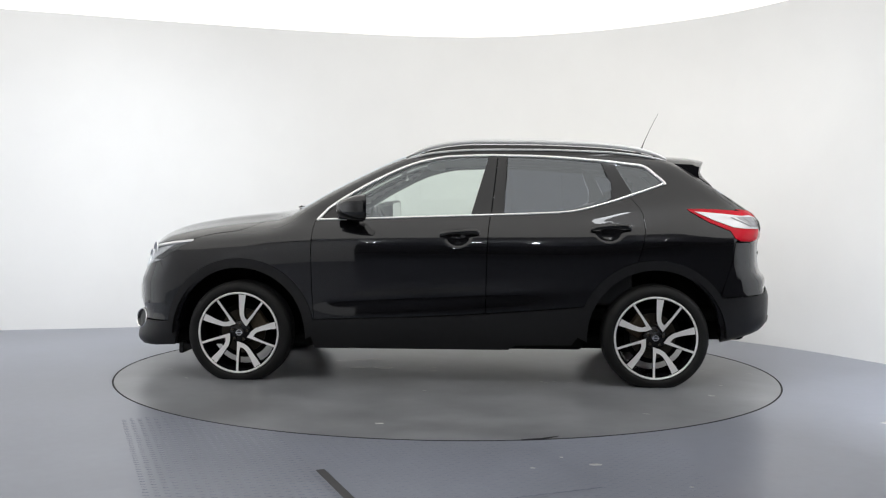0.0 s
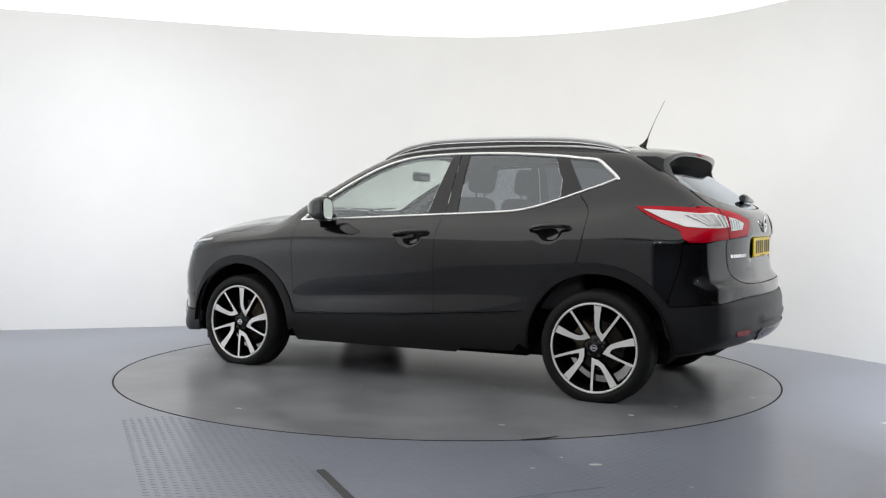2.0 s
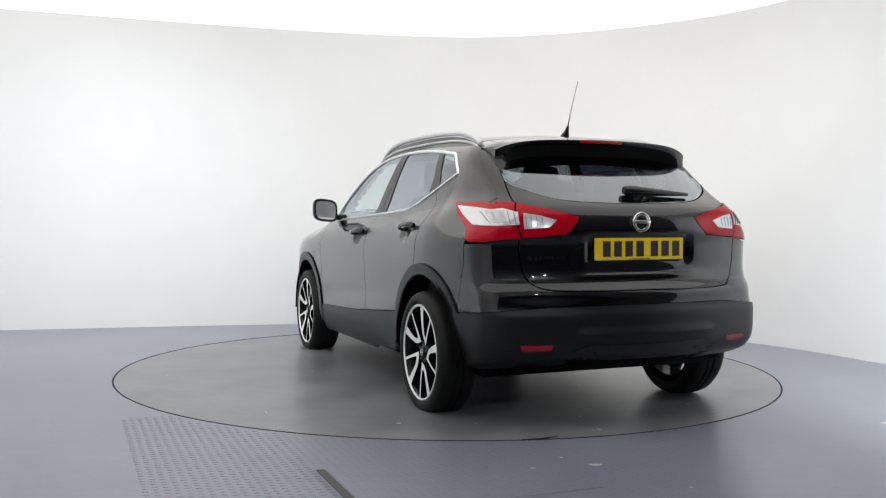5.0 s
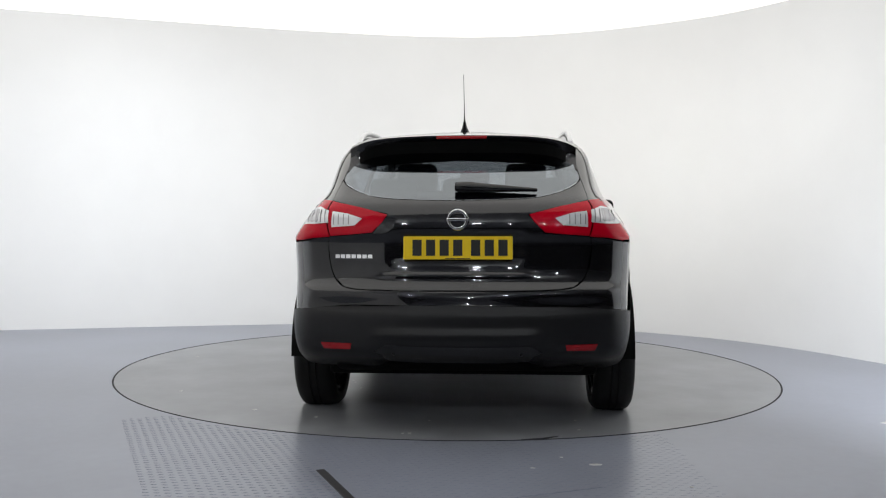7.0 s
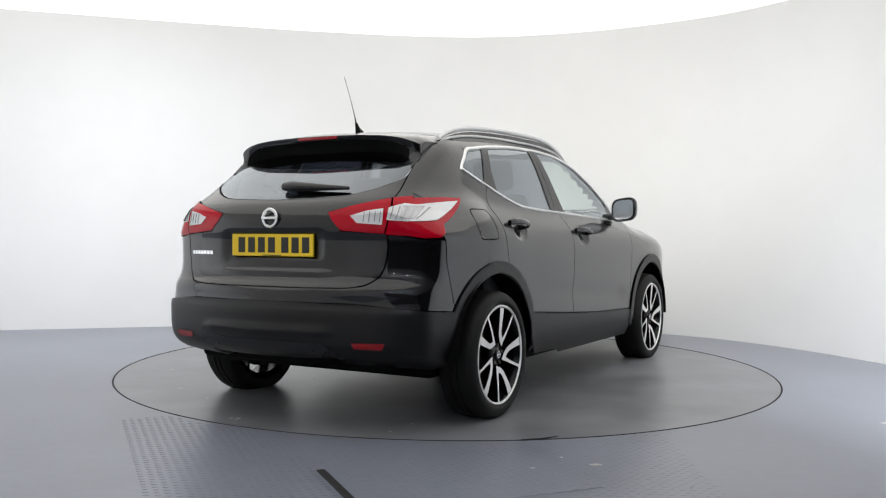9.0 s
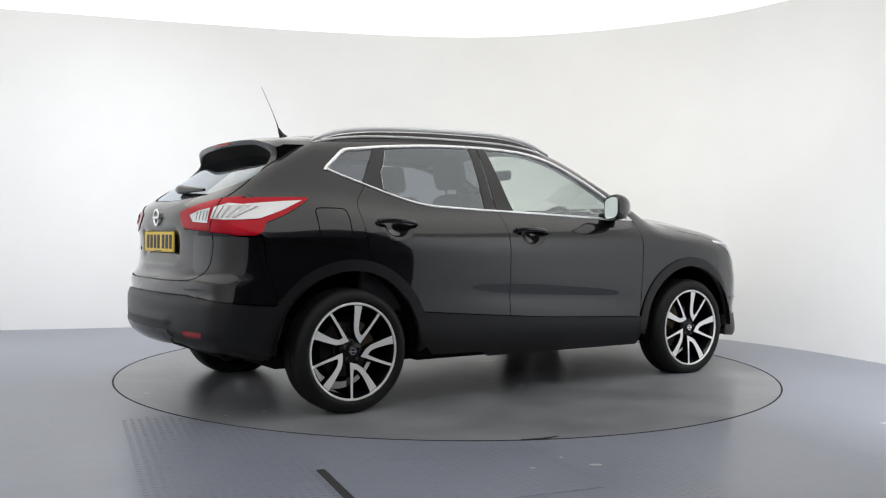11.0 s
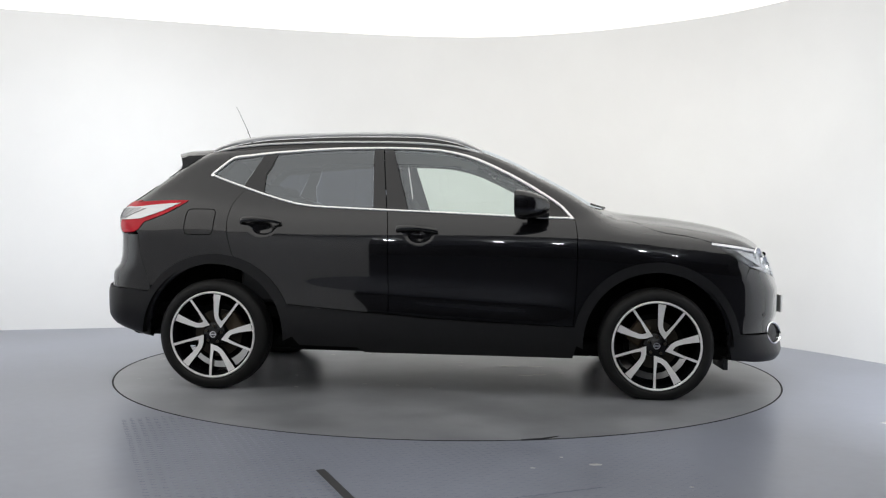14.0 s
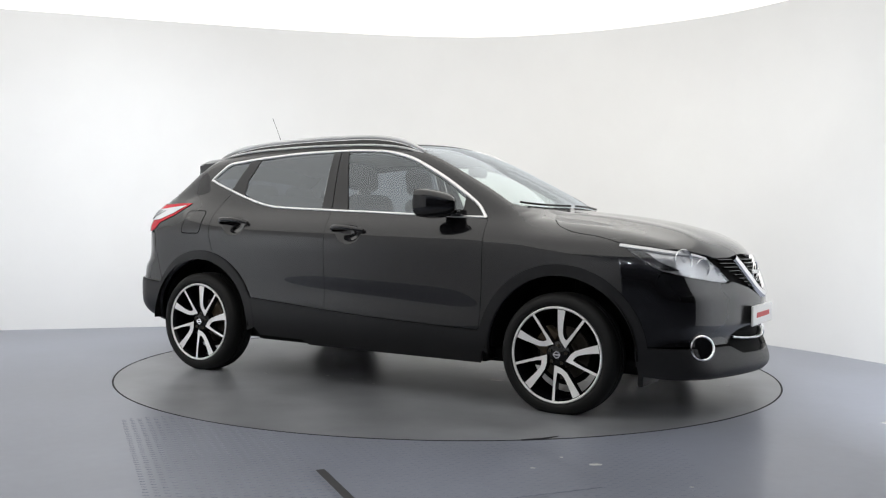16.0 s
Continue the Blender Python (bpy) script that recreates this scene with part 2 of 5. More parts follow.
def build_floor():
    """One floor sheet with a round hole for the turntable."""
    n = 180
    verts, faces = [], []
    radii = [TABLE_R + 0.012, 2.6, 3.2, 4.2, 6.0, 9.0, 14.0]
    for r in radii:
        for i in range(n):
            a = 2 * math.pi * i / n
            verts.append((r * math.cos(a), r * math.sin(a), 0.0))
    for k in range(len(radii) - 1):
        for i in range(n):
            j = (i + 1) % n
            faces.append((k * n + i, (k + 1) * n + i, (k + 1) * n + j, k * n + j))
    base = len(verts)
    for i in range(n):
        a = 2 * math.pi * i / n
        verts.append((radii[0] * math.cos(a), radii[0] * math.sin(a), -0.08))
    for i in range(n):
        j = (i + 1) % n
        faces.append((i, j, base + j, base + i))
    tagged(mesh_object("floor", verts, faces, FLOOR), "glossy grey painted studio floor over tread plate", "floor", kind="structure")
    lip = ((0.0008, -0.002), (0.004, 0.0026), (0.008, 0.0026), (0.0116, -0.002))
    ring = [((TABLE_R + d) * math.cos(2 * math.pi * i / n), (TABLE_R + d) * math.sin(2 * math.pi * i / n), z) for d, z in lip for i in range(n)]
    quads = [(k * n + i, (k + 1) * n + i, (k + 1) * n + (i + 1) % n, k * n + (i + 1) % n) for k in range(3) for i in range(n)]
    tagged(mesh_object("turntable_seam", ring, quads, PIT), "black rubber seam round the turntable", "seam", kind="structure")
    bm = bmesh.new()
    bmesh.ops.create_circle(bm, cap_ends=True, segments=96, radius=TABLE_R + 0.02, matrix=Matrix.Translation((0, 0, -0.078)))
    tagged(part("turntable_pit", bm, PIT, smooth=False), "black pit under the turntable", "pit", kind="structure")


def build_ceiling():
    bm = bmesh.new()
    box(bm, -9, 9, -14, 6, CEIL, CEIL + 0.12)
    tagged(part("ceiling", bm, CEILING, smooth=False), "flat white-painted studio ceiling", "ceiling", kind="structure")


def build_ceiling_light():
    """A stretched light ceiling over the stage, edged by the cove."""
    line = [q for q in cove() if q.y > -5.0]
    n = len(line)
    verts = [(q.x, q.y, CEIL - 0.012) for q in line] + [(q.x, q.y, CEIL - 0.002) for q in line]
    faces = [tuple(range(n)), tuple(range(2 * n - 1, n - 1, -1))] + [(i, i + n, (i + 1) % n + n, (i + 1) % n) for i in range(n)]
    tagged(mesh_object("ceiling_light", verts, faces, STRETCH), "glowing white stretched-fabric light ceiling over the stage", "ceiling light")


def build_hall():
    """The unlit hall behind the camera, closed round."""
    for name, b in (("wall_hall_back", (-9, 9, -13.2, -13.0, 0, CEIL)), ("wall_hall_west", (-9.2, -9, -13, 6, 0, CEIL)),
                    ("wall_hall_east", (9, 9.2, -13, 6, 0, CEIL)), ("wall_hall_north", (-9, 9, 6, 6.2, 0, CEIL))):
        bm = bmesh.new()
        box(bm, *b)
        tagged(part(name, bm, HALL, smooth=False), "dark unlit hall wall behind the camera", "wall", kind="structure")


build_wall()
build_floor()
build_ceiling()
build_ceiling_light()
build_hall()


def build_turntable():
    bm = bmesh.new()
    n = 180
    top = [bm.verts.new((TABLE_R * math.cos(2 * math.pi * i / n), TABLE_R * math.sin(2 * math.pi * i / n), 0.0)) for i in range(n)]
    low = [bm.verts.new((v.co.x, v.co.y, -0.06)) for v in top]
    bm.faces.new(top)
    bm.faces.new(low[::-1])
    for i in range(n):
        bm.faces.new((top[i], low[i], low[(i + 1) % n], top[(i + 1) % n]))
    table = new("turntable")
    part("platform", bm, TABLE, table, smooth=False)
    tagged(table, "round worn grey steel turntable set flush in the floor", "turntable")
    return table


turntable = build_turntable()


# ---- the car's form: half widths, heights and ends as smooth curves ----
class Curve:
    """A smooth curve through knots with no overshoot, its bends softened over a length."""

    def __init__(self, *knots, soft=0.0):
        k = np.array(sorted(knots), float)
        self.x, self.y = k[:, 0], k[:, 1]
        h = np.diff(self.x)
        d = np.diff(self.y) / h
        m = np.zeros(len(k))
        m[0], m[-1] = d[0], d[-1]
        for i in range(1, len(k) - 1):
            if d[i - 1] * d[i] > 0:
                w1, w2 = 2 * h[i] + h[i - 1], h[i] + 2 * h[i - 1]
                m[i] = (w1 + w2) / (w1 / d[i - 1] + w2 / d[i])
        self.m = m
        n = 4000
        self.tx = np.linspace(self.x[0], self.x[-1], n)
        self.ty = self.exact(self.tx)
        if soft:
            r = int(3 * soft / (self.tx[1] - self.tx[0])) + 1
            w = np.exp(-0.5 * (np.arange(-r, r + 1) / (r / 3)) ** 2)
            left = self.ty[0] - (self.ty[r:0:-1] - self.ty[0])
            right = self.ty[-1] - (self.ty[-2:-r - 2:-1] - self.ty[-1])
            self.ty = np.convolve(np.concatenate([left, self.ty, right]), w / w.sum(), "valid")

    def exact(self, v):
        v = np.clip(np.asarray(v, float), self.x[0], self.x[-1])
        i = np.clip(np.searchsorted(self.x, v) - 1, 0, len(self.x) - 2)
        h = self.x[i + 1] - self.x[i]
        t = (v - self.x[i]) / h
        return ((1 + 2 * t) * (1 - t) ** 2 * self.y[i] + t * (1 - t) ** 2 * h * self.m[i]
                + t * t * (3 - 2 * t) * self.y[i + 1] + t * t * (t - 1) * h * self.m[i + 1])

    def __call__(self, v):
        return np.interp(v, self.tx, self.ty)


SIDE = Curve((0.15, 0.80), (0.22, 0.835), (0.30, 0.868), (0.40, 0.884), (0.50, 0.884), (0.60, 0.885), (0.72, 0.889), (0.85, 0.894), (0.91, 0.889), (0.96, 0.875),
             (1.00, 0.850), (1.04, 0.815), (1.08, 0.782), (1.18, 0.742), (1.31, 0.695), (1.42, 0.648), (1.50, 0.605), (1.60, 0.54), soft=0.024)
HAUNCH = Curve((-2.2, 0.07), (-1.75, 0.085), (-1.5, 0.075), (-1.2, 0.03), (-0.85, 0.0), (0.6, 0.0), (1.0, -0.01), (1.3, -0.05), (1.7, -0.09), (2.2, -0.13), soft=0.09)
TAPER = Curve((-2.2, 0.135), (-2.0, 0.08), (-1.7, 0.030), (-1.3, 0.0), (-0.8, 0.004), (0.0, 0.004), (0.8, 0.002), (1.3, 0.0), (1.6, 0.014), (1.8, 0.050), (1.95, 0.098), (2.05, 0.14), (2.25, 0.24), soft=0.07)
GREEN_TAPER = Curve((-2.0, 0.13), (-1.75, 0.085), (-1.42, 0.025), (-0.9, 0.0), (0.3, 0.0), (0.9, 0.012), (1.2, 0.05), soft=0.07)
TOP = Curve((-2.3, 1.36), (-1.9, 1.42), (-1.5, 1.494), (-1.3, 1.521), (-1.0, 1.550), (-0.65, 1.572), (-0.35, 1.573), (-0.1, 1.560), (0.1, 1.548), (0.25, 1.524), (0.4, 1.470),
            (0.6, 1.376), (0.8, 1.276), (0.95, 1.190), (1.04, 1.142), (1.10, 1.122), (1.21, 1.106), (1.41, 1.087), (1.6, 1.062), (1.8, 1.022), (1.99, 0.948), (2.12, 0.870), (2.2, 0.80), (2.4, 0.6), soft=0.035)
FRONT = Curve((0.15, 2.10), (0.20, 2.18), (0.256, 2.232), (0.30, 2.222), (0.36, 2.200), (0.43, 2.185), (0.50, 2.203), (0.63, 2.204), (0.70, 2.180), (0.776, 2.155), (0.856, 2.14), (0.92, 2.13), (1.3, 2.10), soft=0.014)
REAR = Curve((0.18, -1.60), (0.27, -1.84), (0.31, -2.00), (0.36, -2.125), (0.42, -2.165), (0.56, -2.170), (0.59, -2.160), (0.62, -2.150), (0.66, -2.142), (0.69, -2.125), (0.72, -2.098),
             (0.80, -2.083), (0.90, -2.083), (0.96, -2.095), (1.03, -2.085), (1.08, -2.062), (1.11, -2.028), (1.16, -1.955), (1.30, -1.755), (1.45, -1.545), (1.60, -1.33), soft=0.009)


def smin(a, b, k):
    h = np.clip(0.5 + 0.5 * (b - a) / k, 0, 1)
    return b + (a - b) * h - k * h * (1 - h)


def body(P):
    """How far inside the car's skin the points lie."""
    x, y, z = P[..., 0], np.sqrt(P[..., 1] ** 2 + 1e-8), P[..., 2]
    low = np.clip((1.05 - z) / 0.12, 0, 1)
    half = SIDE(z - HAUNCH(x)) - TAPER(x) * (0.35 + 0.65 * low) - GREEN_TAPER(x) * (1 - low)
    scoop = 0.010 * np.exp(-((z - 0.565 + 0.05 * x) / 0.055) ** 2) / (1 + np.exp(-(x + 0.45) / 0.16)) / (1 + np.exp((x - 0.70) / 0.06))
    half = half - scoop
    f = smin((half - y) * 0.95, (TOP(x) - 0.16 * y * y - z) * 0.93, 0.075)
    f = smin(f, FRONT(z) - 0.33 * y ** 1.7 - x, 0.13)
    gate = np.clip((z - 0.60) / 0.08, 0, 1)
    f = smin(f, (x - REAR(z) - (1 - gate) * 0.26 * y ** 2.1 - gate * 0.33 * y ** 3.2) * 0.9, 0.09)
    return smin(f, z - 0.205, 0.03)


def skin(O, D, reach):
    """The first points of the skin along rays from outside, and the outward normals."""
    O, D = np.atleast_2d(np.asarray(O, float)), np.atleast_2d(np.asarray(D, float))
    n = 140
    t = np.linspace(0, reach, n)
    f = body(O[:, None, :] + t[None, :, None] * D[:, None, :])
    i = np.argmax(f > 0, axis=1)
    none = ~(f > 0).any(axis=1)
    i = np.where(none, f.argmax(axis=1), i)
    lo, hi = t[np.maximum(i - 1, 0)], t[i]
    for _ in range(24):
        mid = (lo + hi) / 2
        inside = body(O + mid[:, None] * D) > 0
        hi, lo = np.where(inside, mid, hi), np.where(inside, lo, mid)
    P = O + hi[:, None] * D
    return P, normal_at(P)


def normal_at(P, e=0.004):
    g = np.zeros_like(P)
    for k in range(3):
        s = np.zeros(3)
        s[k] = e
        g[:, k] = body(P - s) - body(P + s)
    return g / np.linalg.norm(g, axis=1)[:, None]


# charts: ways to draw on the skin. Each takes plane coordinates and gives rays.
REAR_X, FRONT_X = -1.25, 1.25


def side_chart(q):
    return np.stack([q[:, 0], 0 * q[:, 0] + 1.4, q[:, 1]], -1), np.tile([0.0, -1.0, 0.0], (len(q), 1)), 1.38


def top_chart(q):
    return np.stack([q[:, 0], q[:, 1], 0 * q[:, 0] + 1.9], -1), np.tile([0.0, 0.0, -1.0], (len(q), 1)), 1.3


def rear_chart(q):
    """Angle in degrees from straight behind (positive to the left), times 0.01, and height."""
    a = np.radians(q[:, 0] * 100)
    d = np.stack([np.cos(a), -np.sin(a), 0 * a], -1)
    return np.stack([REAR_X - 1.3 * np.cos(a), 1.3 * np.sin(a), q[:, 1]], -1), d, 1.28


def front_chart(q):
    a = np.radians(q[:, 0] * 100)
    d = np.stack([-np.cos(a), -np.sin(a), 0 * a], -1)
    return np.stack([FRONT_X + 1.3 * np.cos(a), 1.3 * np.sin(a), q[:, 1]], -1), d, 1.28


def rr(y, z):
    """Rear chart coordinates of the skin point seen straight from behind at y, z."""
    P, _ = skin([[-2.6, y, z]], [[1, 0, 0]], 1.6)
    return (math.degrees(math.atan2(P[0, 1], REAR_X - P[0, 0])) / 100, z)


def rs(x, z):
    P, _ = skin([[x, 1.4, z]], [[0, -1, 0]], 1.38)
    return (math.degrees(math.atan2(P[0, 1], REAR_X - P[0, 0])) / 100, z)


def ff(y, z):
    P, _ = skin([[2.6, y, z]], [[-1, 0, 0]], 1.6)
    return (math.degrees(math.atan2(P[0, 1], P[0, 0] - FRONT_X)) / 100, z)


def fs(x, z):
    P, _ = skin([[x, 1.4, z]], [[0, -1, 0]], 1.38)
    return (math.degrees(math.atan2(P[0, 1], P[0, 0] - FRONT_X)) / 100, z)


def st(x, y):
    """Side chart coordinates of the skin point seen from above at x, y."""
    P, _ = skin([[x, y, 1.9]], [[0, 0, -1]], 1.3)
    return (x, P[0, 2])


def clip_cell(poly, x0, x1, y0, y1):
    for k, lim, keep in ((0, x0, 1), (0, x1, -1), (1, y0, 1), (1, y1, -1)):
        out = []
        for i in range(len(poly)):
            a, b = poly[i - 1], poly[i]
            ia, ib = (a[k] - lim) * keep >= 0, (b[k] - lim) * keep >= 0
            if ia != ib:
                t = (lim - a[k]) / (b[k] - a[k])
                c = [a[0] + t * (b[0] - a[0]), a[1] + t * (b[1] - a[1])]
                c[k] = lim
                out.append(tuple(c))
            if ib:
                out.append(b)
        poly = out
        if len(poly) < 3:
            return []
    return poly


def inside_poly(poly, x, y):
    hit = np.zeros(np.shape(x), bool)
    for i in range(len(poly)):
        (ax, ay), (bx, by) = poly[i - 1], poly[i]
        if ay != by:
            hit ^= ((ay > y) != (by > y)) & (x < (bx - ax) * (y - ay) / (by - ay) + ax)
    return hit


def panel(name, poly, chart, mat, parent, cell=0.03, off=0.0, depth=0.012, label="", flip=1, lift=None):
    """A shell on the car's skin with the outline poly, turned-in edges of some depth, raised by off; flip -1: on the right side."""
    poly = [(float(a[0]), float(a[1])) for a in poly]
    area = sum(poly[i - 1][0] * poly[i][1] - poly[i][0] * poly[i - 1][1] for i in range(len(poly)))
    if area < 0:
        poly = poly[::-1]
    xs, ys = [a[0] for a in poly], [a[1] for a in poly]
    x0, y0 = math.floor(min(xs) / cell) * cell, math.floor(min(ys) / cell) * cell
    index, pts, faces = {}, [], []

    def vid(a):
        k = (round(a[0] * 20000), round(a[1] * 20000))
        if k not in index:
            index[k] = len(pts)
            pts.append(a)
        return index[k]

    seg = np.array([(min(poly[i - 1][0], poly[i][0]), max(poly[i - 1][0], poly[i][0]), min(poly[i - 1][1], poly[i][1]), max(poly[i - 1][1], poly[i][1])) for i in range(len(poly))])
    for i in range(int((max(xs) - x0) / cell) + 1):
        for j in range(int((max(ys) - y0) / cell) + 1):
            a, b, c, d = x0 + i * cell, x0 + (i + 1) * cell, y0 + j * cell, y0 + (j + 1) * cell
            touch = ((seg[:, 0] <= b) & (seg[:, 1] >= a) & (seg[:, 2] <= d) & (seg[:, 3] >= c)).any()
            if touch:
                got = clip_cell(poly, a, b, c, d)
            elif inside_poly(poly, (a + b) / 2, (c + d) / 2):
                got = [(a, c), (b, c), (b, d), (a, d)]
            else:
                continue
            ids = []
            for v in got:
                k = vid(v)
                if k not in ids:
                    ids.append(k)
            if len(ids) >= 3:
                faces.append(ids)
    P, N = skin(*chart(np.array(pts)))
    raise_by = off if lift is None else off + lift(np.array(pts), P)
    if lift is not None:
        # normals of the raised surface, from its slope along both ways of the chart
        e, moved = 0.002, []
        for d in ((e, 0), (-e, 0), (0, e), (0, -e)):
            qd = np.array(pts) + d
            Pd, Nd = skin(*chart(qd))
            moved.append(Pd + Nd * (off + lift(qd, Pd))[:, None])
        Nl = np.cross(moved[0] - moved[1], moved[2] - moved[3])
        Nl *= np.sign((Nl * N).sum(axis=1))[:, None]
        size = np.linalg.norm(Nl, axis=1)[:, None]
        N = np.where(size > 1e-9, Nl / (size + 1e-12), N)
    P = P + skin(*chart(np.array(pts)))[1] * (np.asarray(raise_by)[..., None] if np.ndim(raise_by) else raise_by)
    # turned-in edges
    count = {}
    for f in faces:
        for a, b in zip(f, f[1:] + f[:1]):
            count[(a, b)] = count.get((a, b), 0) + 1
    verts, norms = list(P), list(N)
    out_faces = [list(f) for f in faces]
    for (a, b) in list(count):
        if (b, a) not in count:
            e = P[b] - P[a]
            n = np.cross(e, N[a])
            n = n / (np.linalg.norm(n) + 1e-9)
            k = len(verts)
            verts += [P[a], P[b], P[b] - N[b] * depth, P[a] - N[a] * depth]
            norms += [n * 0.8 + N[a] * 0.6, n * 0.8 + N[b] * 0.6, n, n]
            out_faces.append([k, k + 3, k + 2, k + 1])
    verts, norms = np.array(verts), np.array(norms)
    # keep the winding outward
    vote = 0.0
    for f in faces:
        for k in range(1, len(f) - 1):
            vote += np.cross(verts[f[k]] - verts[f[0]], verts[f[k + 1]] - verts[f[0]]) @ norms[f[0]]
    turn = vote < 0
    if flip < 0:
        verts, norms = verts * [1, -1, 1], norms * [1, -1, 1]
        turn = not turn
    if turn:
        out_faces = [g[::-1] for g in out_faces]
    return mesh_object(name, verts, out_faces, mat, parent, label, normals=norms)


def band(name, line, width, chart, mat, parent, off=0.006, depth=0.01, label="", flip=1, closed=False, round_edge=True):
    """A rounded trim strip that follows a line on the skin."""
    q = [np.array(a, float) for a in line]
    n = len(q)
    P, N = skin(*chart(np.array(q)))
    verts, faces = [], []
    for i in range(n):
        a, b = (P[(i + 1) % n], P[i - 1]) if closed else (P[min(i + 1, n - 1)], P[max(i - 1, 0)])
        d = a - b
        d = d / (np.linalg.norm(d) + 1e-9)
        s = np.cross(d, N[i])
        s /= np.linalg.norm(s) + 1e-9
        w = width / 2
        for u, h in ((-1, -depth), (-1, off * 0.35), (-0.6, off * 0.9), (0, off), (0.6, off * 0.9), (1, off * 0.35), (1, -depth)):
            verts.append(P[i] + s * w * u + N[i] * h)
    m = 7
    for i in range(n if closed else n - 1):
        a, b = i * m, ((i + 1) % n) * m
        for k in range(m - 1):
            faces.append((a + k, a + k + 1, b + k + 1, b + k))
    verts = np.array(verts)
    if flip < 0:
        verts = verts * [1, -1, 1]
        faces = [f[::-1] for f in faces]
    return mesh_object(name, verts, faces, mat, parent, label, smooth=True)


# ---- outlines of the car's panels: side chart (x, z), for the left side ----
HUB_Z, HUB_X = 0.313, 1.323
DLO_TOP = [(-1.404, 1.287), (-1.392, 1.307), (-1.33, 1.362), (-1.269, 1.408), (-1.165, 1.424), (-0.992, 1.446), (-0.646, 1.474), (-0.3, 1.483), (-0.093, 1.479), (0.045, 1.467),
           (0.217, 1.425), (0.391, 1.350), (0.564, 1.258), (0.737, 1.148), (0.800, 1.088), (0.832, 1.052)]
DLO_LOW = [(-1.404, 1.287), (-1.322, 1.254), (-1.185, 1.208), (-1.047, 1.163), (-0.91, 1.124), (-0.772, 1.099), (-0.567, 1.088), (-0.293, 1.079), (0.049, 1.068), (0.391, 1.056), (0.629, 1.049), (0.832, 1.046)]
dlo_top, dlo_low = catmull(DLO_TOP), catmull(DLO_LOW)
BELT = Curve(*DLO_LOW)
HEADER = Curve(*DLO_TOP)
DLO = dlo_top + dlo_low[::-1]


def circle_arc(cx, cz, r, a0, a1, n=40):
    return [(cx + r * math.cos(math.radians(a0 + (a1 - a0) * i / n)), cz + r * math.sin(math.radians(a0 + (a1 - a0) * i / n))) for i in range(n + 1)]


ARCH_OUT, ARCH_IN = 0.486, 0.426
CLAD_TOP = Curve((-1.0, 0.511), (-0.905, 0.504), (-0.28, 0.458), (0.056, 0.437), (0.829, 0.410), (1.0, 0.405))
B_CUT = [(-0.334, 1.467), (-0.312, 1.28), (-0.290, 1.10), (-0.272, 0.97), (-0.262, 0.7), (-0.257, 0.44)]
C_CUT = [(-1.054, 1.401), (-1.12, 1.29), (-1.180, 1.195), (-1.243, 1.113), (-1.255, 1.021), (-1.242, 0.903), (-1.208, 0.785)]
A_CUT = [(0.838, 1.052), (0.850, 1.0), (0.856, 0.85), (0.852, 0.6), (0.838, 0.40)]
GAP = 0.003
b_cut, c_cut, a_cut = catmull(B_CUT), catmull(C_CUT), catmull(A_CUT)


def shifted(line, d):
    return [(a[0] + d, a[1]) for a in line]


def below(line, z):
    return [a for a in line if a[1] <= z]


def along(curve, x0, x1, dz=0.0, n=30):
    return [(x0 + (x1 - x0) * i / n, float(curve(x0 + (x1 - x0) * i / n)) + dz) for i in range(n + 1)]


def arc_part(cx, r, keep):
    return [a for a in circle_arc(cx, HUB_Z, r, 180, 0, 90) if keep(a)]


